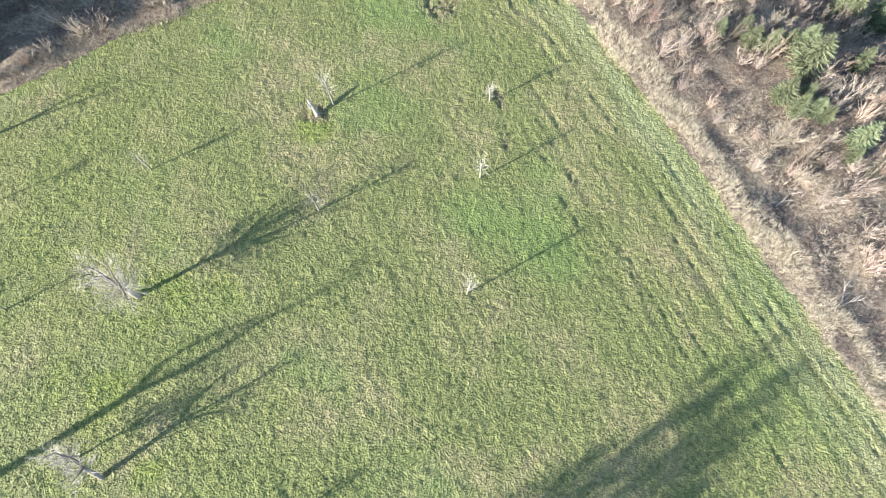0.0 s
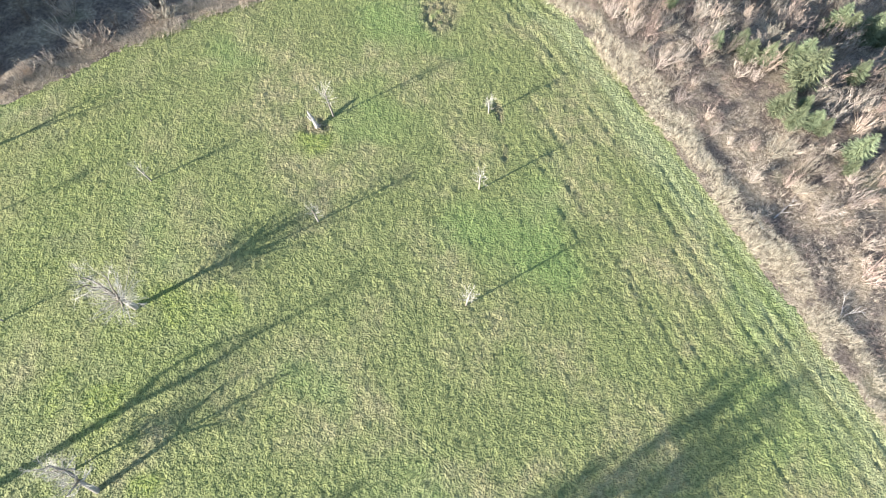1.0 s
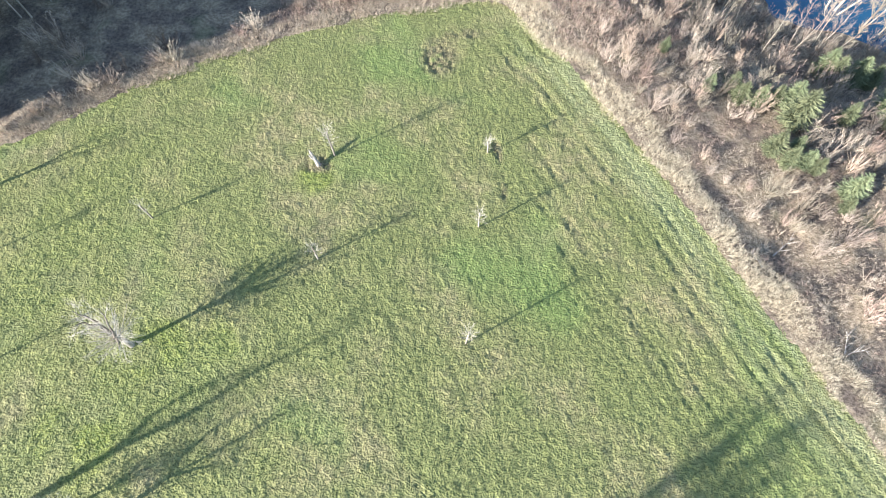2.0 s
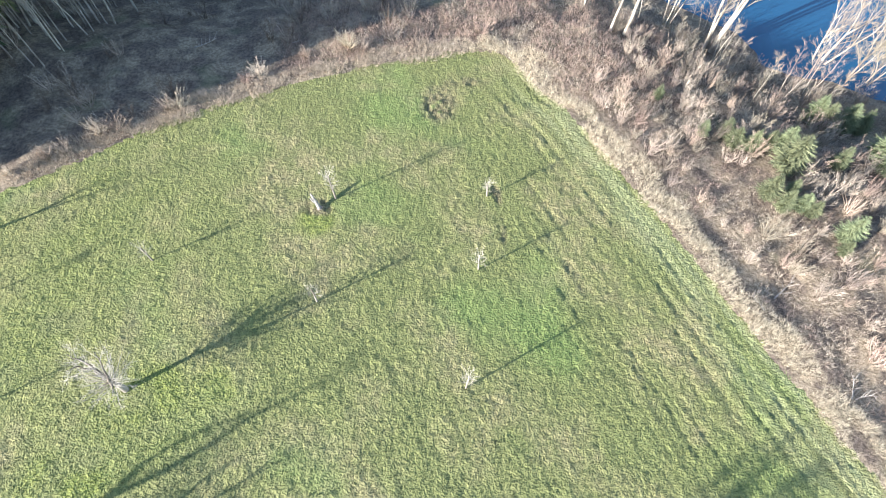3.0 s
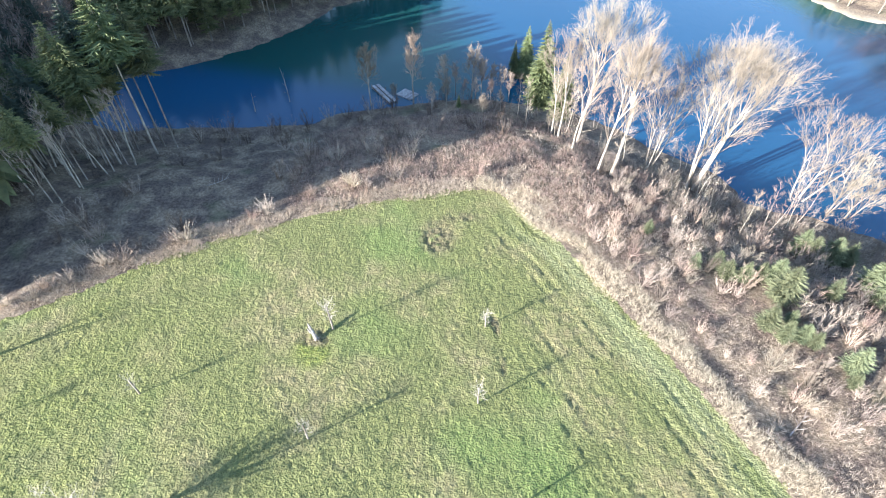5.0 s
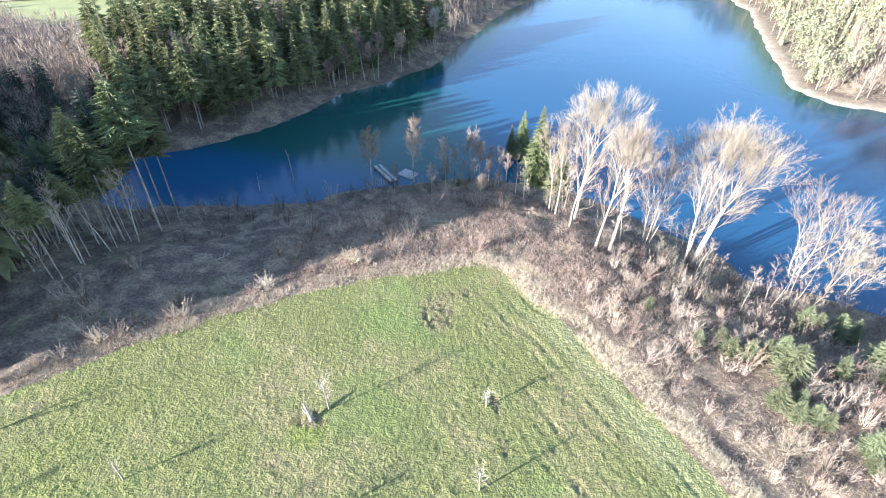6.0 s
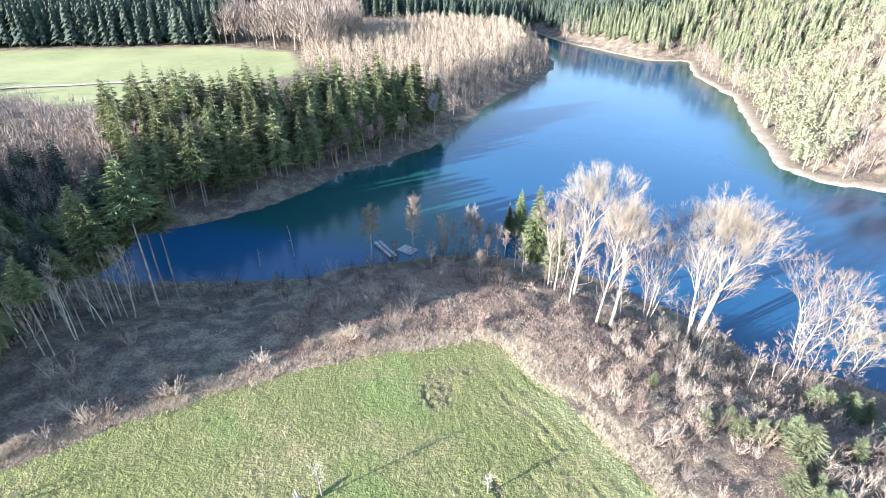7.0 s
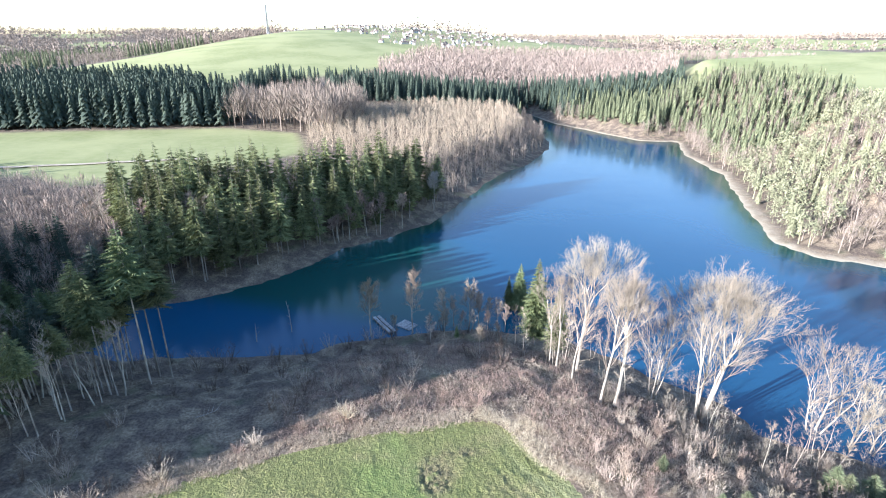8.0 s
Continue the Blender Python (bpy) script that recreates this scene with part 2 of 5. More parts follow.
# the mown meadow on the headland
FIELD = [(-75, 26), (-60, 33), (-51.5, 37.5), (-43.4, 42.2), (-34.8, 48.5), (-24.7, 53.3), (-13.8, 57.1), (-6, 59.4), (1, 61), (6, 61.4), (9.5, 60.2), (12, 57),
         (13.6, 53.6), (16.6, 50.2), (22, 39.7), (27.7, 27.9), (34, 14), (39.5, 2.8), (52, -24), (62, -60), (-80, -60)]


def ease(value, low, high):
    v = np.clip((value - low) / (high - low), 0, 1)
    return v * v * (3 - 2 * v)


def outline_distance(x, y, outline):
    """How far places lie outside a closed outline; negative inside."""
    x, y = np.asarray(x, float), np.asarray(y, float)
    far, inside = np.full(x.shape, 1e9), np.zeros(x.shape, bool)
    for (ax, ay), (bx, by) in zip(outline, outline[1:] + outline[:1]):
        k = np.clip(((x - ax) * (bx - ax) + (y - ay) * (by - ay)) / ((bx - ax) ** 2 + (by - ay) ** 2), 0, 1)
        far = np.minimum(far, np.hypot(x - ax - k * (bx - ax), y - ay - k * (by - ay)))
        inside ^= ((ay > y) != (by > y)) & (x < (bx - ax) * (y - ay) / (by - ay + 1e-12) + ax)
    return np.where(inside, -far, far)


def hump(x, y, cx, cy, wide, deep, high):
    return high * np.exp(-(((x - cx) / wide) ** 2) - ((y - cy) / deep) ** 2)


def land(x, y):
    """The ground's height."""
    x, y = np.asarray(x, float), np.asarray(y, float)
    r = np.hypot(x, y)
    shore = outline_distance(x, y, SHORE) + 2.5 * (rolling(x, y, 9, 3) - 0.5) + 1.2 * (rolling(x, y, 3, 4) - 0.5)
    right = ease(x - 0.40 * y, 0, 45) * ease(y, 60, 130) * (1 - ease(y, 480, 620))
    plain = 1.5 * ease(y, 100, 200) * (1 - right) + right * (21 * ease(shore, 0, 50) + 0.06 * np.clip(shore - 45, 0, 260))
    hills = hump(x, y, -260, 930, 230, 400, 36) + hump(x, y, 170, 860, 420, 330, 30)
    hills = hills + hump(x, y, -100, 1450, 560, 400, 76) + hump(x, y, 800, 1000, 350, 450, 34)
    distant = (54 + 22 * rolling(x, y, 900, 7) + 14 * ease(-x, 0, 900)) * ease(r, 1500, 2700)
    high = plain + np.maximum(hills * ease(shore, 0, 110), distant) + 0.3 * (rolling(x, y, 30, 5) - 0.5) * ease(shore, 20, 60) * ease(r, 80, 160)
    wide = 30 - 4 * ease(y, 105, 130)
    dry = WATER + 0.15 + (high - WATER - 0.15) * ease(shore, -1, wide + 22 * right)
    edge = outline_distance(x, y, FIELD)
    ditch = 0.35 * ease(edge, 0.8, 5.5) * ease(x - 0.25 * (60 - y), 14, 22) * (1 - 0.75 * ease(edge, 12, 26)) * (1 - ease(y, 48, 58)) * ease(shore, 4, 14)
    dry = dry - ditch
    rough = (1 - 0.8 * ease(edge, 90, 130)) * (0.5 * (rolling(x, y, 2.2, 8) - 0.5) + 0.9 * (rolling(x, y, 6, 9) - 0.5)) * ease(shore, 1, 6) * ease(edge, 0.5, 4)
    return np.where(shore > 0, dry + rough, WATER + 0.15 - 0.35 * np.clip(-shore, 0, 9))


# ---- ground, meadow and lake ----
def in_outline(x, y, outline, soft=0.0):
    return outline_distance(x, y, outline) < soft


MEADOW = [(-250, 200), (-150, 196), (-128, 182), (-92, 205), (-62, 240), (-66, 262), (-76, 290), (-118, 303), (-230, 285), (-330, 270), (-330, 215)]


def sward_at(x, y):
    """Where far fields are turf: 1, woods and scrub: 0."""
    wave = 14 * (rolling(x, y, 70, 21) - 0.5)
    near = 1 - ease(outline_distance(x, y, MEADOW), -3, 4)
    green = 1 - ease(np.hypot((x + 255) / 250, (y - 800 - wave) / 330), 0.93, 1.0)
    ridge = ease(outline_distance(x, y, SHORE) - 62 - wave, 0, 8) * ease(x - 0.40 * y, 10, 40) * ease(y, 100, 130) * (1 - ease(y, 640, 720))
    upland = ease(y - 760 + 0.12 * x - 2 * wave, 0, 20) * (1 - ease(y, 1150, 1200)) * ease(x, -180, -120) * (1 - ease(x, 640, 680))
    far = ease(rolling(x, y, 260, 22), 0.62, 0.66) * ease(y, 1150, 1250)
    return np.clip(near + green + ridge + upland + far, 0, 1)


def build_ground():
    around = np.radians(np.concatenate([np.arange(-64, 64, 0.5), np.arange(64, 296, 4.0)]))
    rings = np.concatenate([[0.0, 4.0, 8.0], np.geomspace(11.0, 4600.0, 370)])
    a, r = np.meshgrid(around, rings)
    x, y = r * np.sin(a), r * np.cos(a)
    z = land(x, y)
    inner = outline_distance(x, y, FIELD)
    z = z - 0.45 * (1 - ease(inner, -1.5, -0.2))
    rows, cols = x.shape
    k = np.arange(rows - 1)[:, None] * cols + np.arange(cols)[None]
    n = np.arange(rows - 1)[:, None] * cols + (np.arange(cols)[None] + 1) % cols
    faces = np.stack([k, k + cols, n + cols, n], -1).reshape(-1, 4)[:, ::-1]
    data = array_mesh("ground", np.stack([x, y, z], -1).reshape(-1, 3), faces, GROUND, smooth=True)
    data.attributes.new("sward", "FLOAT", "POINT").data.foreach_set("value", sward_at(x, y).ravel().astype(np.float32))
    tagged(new("ground", data), "brown leaf litter and scrub ground with far green fields", "ground", kind="structure")


def meadow_height(x, y):
    """Tufts, wheel tracks along the mown edge and the wet, churned places."""
    base = land(x, y)
    lumps = 0.10 * np.abs(rolling(x + 0.2 * y, y - 0.1 * x, 0.70, 31) - 0.5) + 0.24 * np.abs(rolling(x + 0.3 * y, y, 0.46, 32) - 0.5) + 0.07 * rolling(x, y, 1.9, 33)
    edge = -outline_distance(x, y, FIELD)
    track = 0.085 * (rolling(2.9 * edge + 0.6 * rolling(x, y, 4, 36), 0.10 * (y - x), 1.0, 34) - 0.5) * (0.42 + 0.58 * ease(x, 2, 14) * (1 - ease(edge, 10, 22))) * ease(edge, 0.3, 1.2)
    drift = edge + 0.5 * rolling(x, y, 7, 39)
    ruts = sum(0.055 * np.exp(-(((drift - d) / 0.24) ** 2)) for d in (1.6, 3.2, 5.9, 7.5, 11.3, 13.0)) * ease(x, 4, 12) * ease(rolling(x, y, 5, 40), 0.1, 0.5)
    return base + lumps + track - ruts - 0.16 - 0.35 * (1 - ease(edge, -0.8, 0.0))


def bare_at(x, y):
    spot = 1 - ease(np.hypot((x + 0.1) / 3.3, (y - 50.9) / 5.0), 0.35, 1.0)
    arc = (1 - ease(np.hypot((x - 3.2) / 4.5, (y - 55) / 1.3), 0.3, 1.0)) * 0.8
    hollow = 1 - ease(np.hypot((x - 6.6 + 0.1 * (y - 36)) / 0.8, (y - 36.4) / 2.2), 0.4, 1.0)
    rut = (1 - ease(np.hypot((x - 7.0) / 0.55, (y - 31.4) / 2.6), 0.3, 1.0)) * 0.7
    hole = 1 - ease(np.hypot((x + 13.9) / 2.3, (y - 34.6) / 1.9), 0.4, 1.0)
    worn = np.maximum.reduce([spot, arc, hollow, rut, hole])
    return worn * ease(rolling(x, y, 0.9, 35) + 0.35 * worn, 0.35, 0.75)


def rich_at(x, y):
    """Lush, well-dunged grass: round the trees and in the meadow's near corner."""
    spots = [(-27, 13.5, 4.5), (-27, -1.0, 4.5), (-14, 33, 3.0), (-22, 14, 3.5), (-33, 5, 6.0)]
    value = 0.45 * (1 - ease(x + 0.5 * y, -30, 4))
    for cx, cy, r in spots:
        value = np.maximum(value, 1 - ease(np.hypot(x - cx, y - cy), 0.4 * r, r))
    return value * ease(rolling(x, y, 2.6, 37), 0.1, 0.6)


def strip_at(x, y):
    """The fresh, pale green strip mown last, along the edge above the lake."""
    edge = -outline_distance(x, y, FIELD)
    return (1 - ease(edge, 2.0, 7.5)) * ease(x, 6, 14) * ease(rolling(2.2 * edge, 0.1 * (y - x), 1.0, 42), 0.1, 0.7)


def build_meadow():
    x, y = np.meshgrid(np.arange(-60, 45, 0.20), np.arange(-8, 62.5, 0.20))
    bare = bare_at(x, y)
    z = meadow_height(x, y) - 0.16 * bare + 0.42 * bare * (rolling(x, y, 0.5, 38) - 0.4)
    keep = outline_distance(x, y, FIELD) < 0.8
    rows, cols = x.shape
    k = (np.arange(rows - 1)[:, None] * cols + np.arange(cols - 1)[None]).ravel()
    faces = np.stack([k, k + 1, k + cols + 1, k + cols], -1)
    faces = faces[keep.ravel()[faces].all(1)]
    used = np.unique(faces)
    back = np.zeros(x.size, np.int64)
    back[used] = np.arange(len(used))
    points = np.stack([x, y, z], -1).reshape(-1, 3)[used]
    data = array_mesh("meadow", points, back[faces], GRASS, smooth=True)
    data.attributes.new("bare", "FLOAT", "POINT").data.foreach_set("value", bare.ravel()[used].astype(np.float32))
    data.attributes.new("rich", "FLOAT", "POINT").data.foreach_set("value", rich_at(points[:, 0], points[:, 1]).astype(np.float32))
    data.attributes.new("strip", "FLOAT", "POINT").data.foreach_set("value", strip_at(points[:, 0], points[:, 1]).astype(np.float32))
    tagged(new("meadow", data), "tufted green and straw winter meadow with tyre tracks", "meadow", kind="structure")


def build_lake():
    x, y = np.meshgrid(np.arange(-110, 300, 3.0), np.arange(-40, 500, 3.0))
    rows, cols = x.shape
    k = (np.arange(rows - 1)[:, None] * cols + np.arange(cols - 1)[None]).ravel()
    faces = np.stack([k, k + 1, k + cols + 1, k + cols], -1)
    shore = outline_distance(x, y, SHORE)
    keep = (shore < 9).ravel()
    faces = faces[keep[faces].all(1)]
    used = np.unique(faces)
    back = np.zeros(x.size, np.int64)
    back[used] = np.arange(len(used))
    points = np.stack([x, y, np.full_like(x, WATER)], -1).reshape(-1, 3)[used]
    data = array_mesh("water", points, back[faces], LAKE, smooth=True)
    # shallows by the shore, plus a green tint painted where sun reaches the inlet
    low = np.maximum(ease(shore + 5 * (rolling(x, y, 14, 41) - 0.5), -14, -1) * ease(y, 112, 150), 0.85 * ease(-x - 0.25 * (y - 170), -8, 14) * ease(y + 0.3 * x, 92, 104))
    data.attributes.new("shallow_and_sunlit", "FLOAT", "POINT").data.foreach_set("value", low.ravel()[used].astype(np.float32))
    tagged(new("water", data), "deep blue rippled lake water greenish by the shore", "water", kind="structure")


build_ground()
build_meadow()
build_lake()

# ---- plants: how each kind grows ----
UP = Vector((0, 0, 1))


def wander(rng, way, amount):
    return (way + amount * Vector((rng.gauss(0, 1), rng.gauss(0, 1), rng.gauss(0, 1)))).normalized()


def aside(rng, way, degrees, turn=None):
    """A way that leaves the given one by an angle."""
    turn = rng.uniform(0, 2 * math.pi) if turn is None else turn
    a = way.orthogonal().normalized()
    b = way.cross(a)
    c, s = math.cos(radians(degrees)), math.sin(radians(degrees))
    return (c * way + s * (math.cos(turn) * a + math.sin(turn) * b)).normalized()


def limb(rng, shape, start, way, length, thick, sides, steps, lift=0.06, bend=0.10, tip=0.25):
    """Adds a bent, tapering limb. Returns its line and radii."""
    line, radii = [Vector(start)], [thick]
    for k in range(steps):
        way = wander(rng, way, bend)
        way = (way + lift * UP).normalized()
        line.append(line[-1] + way * length / steps)
        radii.append(thick * (1 - (1 - tip) * (k + 1) / steps))
    shape.tube(line, radii, sides)
    return line, radii


def along(line, s):
    s = min(max(s, 0), 0.999) * (len(line) - 1)
    k = int(s)
    return line[k].lerp(line[k + 1], s - k), (line[k + 1] - line[k]).normalized()


def twigs(rng, shape, line, length, count, width, open_angle=45, forks=3):
    for _ in range(count):
        p, way = along(line, rng.uniform(0.15, 1.0))
        way = (aside(rng, way, rng.uniform(0.4, 1.2) * open_angle) + 0.18 * UP).normalized()
        q = p + way * length * rng.uniform(0.6, 1.2)
        shape.sliver(p, q, width)
        for _ in range(forks):
            m = p.lerp(q, rng.uniform(0.25, 0.9))
            shape.sliver(m, m + aside(rng, way, rng.uniform(20, 55)) * length * rng.uniform(0.3, 0.6), width * 0.75)


def bare_tree(name, seed, height, stems=1, crown_from=0.35, spread=0.38, limbs=13, branches=7, fine=6, thick=0.26, lean=(0, 0), splay=9, bark=None, twig=None, width=0.024, angle=48, rise=0.10):
    """A leafless tree: its stems as trunks, and limbs, branches and twigs as the crown."""
    rng = random.Random(seed)
    tree = new(name)
    crown = Shape()
    for s in range(stems):
        trunk = Shape()
        way = Vector((lean[0], lean[1], 1)).normalized()
        turn = 2 * math.pi * (s + rng.uniform(0, 0.5)) / stems
        if stems > 1:
            way = aside(rng, way, rng.uniform(0.5, 1.3) * splay, turn)
        tall = height * (rng.uniform(0.82, 0.97) if s else 0.95)
        foot = Vector((0.7 * math.cos(turn), 0.7 * math.sin(turn), -0.3)) if stems > 1 else Vector((0, 0, -0.3))
        line, radii = limb(rng, trunk, foot, way, tall, thick * (0.8 if s else 1.0), 7, 9, lift=0.03, bend=0.045, tip=0.12)
        part("trunk", trunk, bark or PALE_BARK, tree, smooth=True)
        for b in range(limbs):
            t = crown_from + (0.97 - crown_from) * ((b + rng.random()) / limbs) ** 0.8
            p, w = along(line, t)
            reach = height * spread * (1.12 - 0.75 * (t - crown_from) / (1 - crown_from)) * rng.uniform(0.65, 1.1)
            one, _ = limb(rng, crown, p, aside(rng, w, rng.uniform(0.7, 1.2) * angle, b * 2.4 + rng.uniform(-0.5, 0.5)), reach, thick * 0.31 * (1.1 - 0.6 * t), 4, 5, lift=rise, bend=0.11)
            for c in range(branches):
                q, w2 = along(one, 0.2 + 0.8 * (c + rng.random()) / branches)
                two, _ = limb(rng, crown, q, aside(rng, w2, rng.uniform(22, 52)), reach * rng.uniform(0.32, 0.58), thick * 0.10, 3, 3, lift=0.12, bend=0.12)
                twigs(rng, crown, two, reach * 0.18 + 0.6, fine, width, 26, 2)
            twigs(rng, crown, one[2:], reach * 0.22 + 0.4, fine, width, 34, 2)
        twigs(rng, crown, line[6:], height * 0.07, fine * 2, width)
    part("crown", crown, twig or PALE_TWIG, tree)
    return tree


def branching(rng, start, way, length, thick, level, angle, lift, shrink, out):
    """Grows a limb that forks again and again. Collects lines with their end radii and level."""
    line = [Vector(start)]
    for _ in range(3):
        way = (wander(rng, way, 0.07) + lift * UP).normalized()
        line.append(line[-1] + way * length / 3)
    end = thick * (0.62 if level else 0.3)
    out.append((line, thick, end, level))
    if not level:
        return
    count = 3 if rng.random() < 0.35 else 2
    turn = rng.uniform(0, 2 * math.pi)
    for k in range(count):
        tilt = angle * (rng.uniform(0.35, 0.75) if k == 0 else rng.uniform(0.8, 1.3))
        branching(rng, line[-1], aside(rng, way, tilt, turn + 2 * math.pi * (k + rng.uniform(-0.15, 0.15)) / count), length * shrink * rng.uniform(0.8, 1.15), end * (0.98 if k == 0 else 0.78), level - 1, angle, lift, shrink, out)
    if level < 4:
        p, w = along(line, rng.uniform(0.3, 0.8))
        branching(rng, p, aside(rng, w, angle * rng.uniform(1.2, 1.9)), length * shrink * 0.7, thick * 0.4, max(level - 2, 0), angle, lift, shrink, out)


def forked_tree(name, seed, height, stems=1, bole=0.35, thick=0.26, lean=(0, 0), splay=8, levels=5, angle=26, lift=0.05, shrink=0.8, fine=4, twig_long=0.055, width=0.024, low_twigs=0, bark=None, twig=None):
    """A leafless tree whose limbs fork into a domed crown: trunks, their main limbs, and the finer growth as the crown."""
    rng = random.Random(seed)
    tree = new(name)
    grown = []
    for s in range(stems):
        turn = 2 * math.pi * (s + rng.uniform(0, 0.5)) / stems
        way = Vector((lean[0], lean[1], 1)).normalized()
        foot = Vector((0, 0, -0.02))
        if stems > 1:
            way = aside(rng, way, rng.uniform(0.5, 1.25) * splay, turn)
            foot += Vector((0.028 * math.cos(turn), 0.028 * math.sin(turn), 0))
        line = [foot]
        for _ in range(5):
            way = wander(rng, way, 0.035)
            line.append(line[-1] + way * bole * rng.uniform(0.17, 0.23))
        limbs = []
        count = 3 if stems == 1 else 2
        turn = rng.uniform(0, 6.28)
        for k in range(count):
            branching(rng, line[-1], aside(rng, way, angle * (0.4 if k == 0 else rng.uniform(0.8, 1.2)), turn + 2 * math.pi * k / count), (1 - bole) * 0.30 * rng.uniform(0.85, 1.1), 0.62, levels, angle, lift, shrink, limbs)
        for _ in range(3):
            p, w = along(line, rng.uniform(0.55, 0.97))
            branching(rng, p, aside(rng, w, angle * rng.uniform(1.3, 1.9)), (1 - bole) * 0.24, 0.32, levels - 2, angle, lift, shrink, limbs)
        grown.append((line, limbs, 1.0 if s == 0 else rng.uniform(0.7, 0.95)))
    scale = height / max(p.z for _, limbs, _ in grown for line, *_ in limbs for p in line)
    crown = Shape()
    for line, limbs, stout in grown:
        r = thick * stout
        trunk = Shape()
        line = [p * scale for p in line]
        trunk.tube(line, [r * (1.35 if k == 0 else 1.0 - 0.07 * k) for k in range(len(line))], 8)
        stem = part("trunk", trunk, bark or PALE_BARK, tree, smooth=True)
        for way, first, last, level in limbs:
            way = [p * scale for p in way]
            radii = [max(r * (first + (last - first) * k / 3), 0.012) for k in range(4)]
            if level >= levels - 1:
                bough = Shape()
                bough.tube(way, radii, 6)
                part("limb", bough, bark or PALE_BARK, stem, smooth=True)
            else:
                crown.tube(way, radii, 4 if level > 1 else 3)
            if level <= 2:
                twigs(rng, crown, way, height * twig_long, fine if level < 2 else max(1, fine // 2), width, 32, 2)
        for _ in range(low_twigs):
            p, w = along(line, rng.uniform(0.15, 1.0))
            sprig, _ = limb(rng, crown, p, aside(rng, w, rng.uniform(50, 80)), height * rng.uniform(0.05, 0.13), 0.03, 3, 3, lift=0.15)
            twigs(rng, crown, sprig, height * 0.05, 5, width, 35, 2)
    part("crown", crown, twig or PALE_TWIG, tree)
    return tree


def spruce(name, seed, height, crown_from=0.1, wide=0.16, whorls=26, fronds=8, needles=None, bark=None, droop=0.25, thick=0.2, ragged=0.25, feathers=4, full=0.62):
    """A conifer: one trunk and whorls of drooping fronds, each a spine with side sprays."""
    rng = random.Random(seed)
    tree = new(name)
    trunk, crown = Shape(), Shape()
    limb(rng, trunk, (0, 0, -0.3), UP, height * 0.99, thick, 6, 7, lift=0.1, bend=0.012, tip=0.08)
    for k in range(whorls):
        s = (k + rng.uniform(-0.3, 0.3)) / whorls
        z = height * (crown_from + (0.97 - crown_from) * s)
        reach = height * wide * (1 - s) ** 0.75 * (0.55 + 0.45 * min(1, s * 6)) + 0.03 * height * (1 - s)
        for f in range(fronds):
            turn = 2 * math.pi * (f + 0.5 * (k % 2) + rng.uniform(-0.3, 0.3)) / fronds
            out = Vector((math.cos(turn), math.sin(turn), 0))
            side = Vector((-out.y, out.x, 0))
            length = reach * rng.uniform(1 - ragged, 1 + ragged)
            dip = droop * rng.uniform(0.5, 1.4)
            a = Vector((0, 0, z + rng.uniform(-0.5, 0.5) * height / whorls))
            m = a + out * length * 0.55 + UP * length * (0.10 - dip * 0.4)
            b = a + out * length + UP * length * (0.12 - dip)
            crown.sliver(a, b, 0.42 * full * length, side)
            crown.sliver(a.lerp(m, 0.4), b, (0.5 * full + 0.08) * length, UP + 0.3 * side)
            for n in range(feathers):
                c = a.lerp(m, 2 * (n + 1) / feathers) if 2 * (n + 1) <= feathers else m.lerp(b, 2 * (n + 1) / feathers - 1)
                w = length * 0.42 * (1.15 - (n + 0.5) / feathers)
                for s in (side, -side):
                    crown.sliver(c, c + (s * 0.8 + out * 0.75) * w + UP * rng.uniform(-0.3 - 1.6 * max(dip, 0), 0.15) * w, w * full, out + UP * rng.uniform(-1.3, 1.3))
    part("trunk", trunk, bark or GREY_BARK, tree, smooth=True)
    part("crown", crown, needles or NEEDLES, tree)
    return tree


def shrub(name, seed, height, stems=14, spread=42, twig=None, fine=7, width=0.03, thick=0.025):
    """A leafless bush: a fan of stems with twigs."""
    rng = random.Random(seed)
    shape = Shape()
    for _ in range(stems):
        turn = rng.uniform(0, 2 * math.pi)
        foot = Vector((math.cos(turn), math.sin(turn), 0)) * rng.uniform(0, 0.16) * height - 0.1 * UP
        line, _ = limb(rng, shape, foot, aside(rng, UP, rng.uniform(0.15, 1) * spread, turn), height * rng.uniform(0.6, 1.1), thick, 3, 4, lift=0.10, bend=0.12)
        twigs(rng, shape, line, height * 0.22, fine, width, 40, 3)
    ob = new(name, shape.mesh(name, twig or BROWN_TWIG))
    return ob


def template_arrays(data):
    """A mesh as arrays of points and triangles."""
    data.calc_loop_triangles()
    points = np.zeros(len(data.vertices) * 3, np.float32)
    data.vertices.foreach_get("co", points)
    faces = np.zeros(len(data.loop_triangles) * 3, np.int32)
    data.loop_triangles.foreach_get("vertices", faces)
    return points.reshape(-1, 3), faces.reshape(-1, 3)


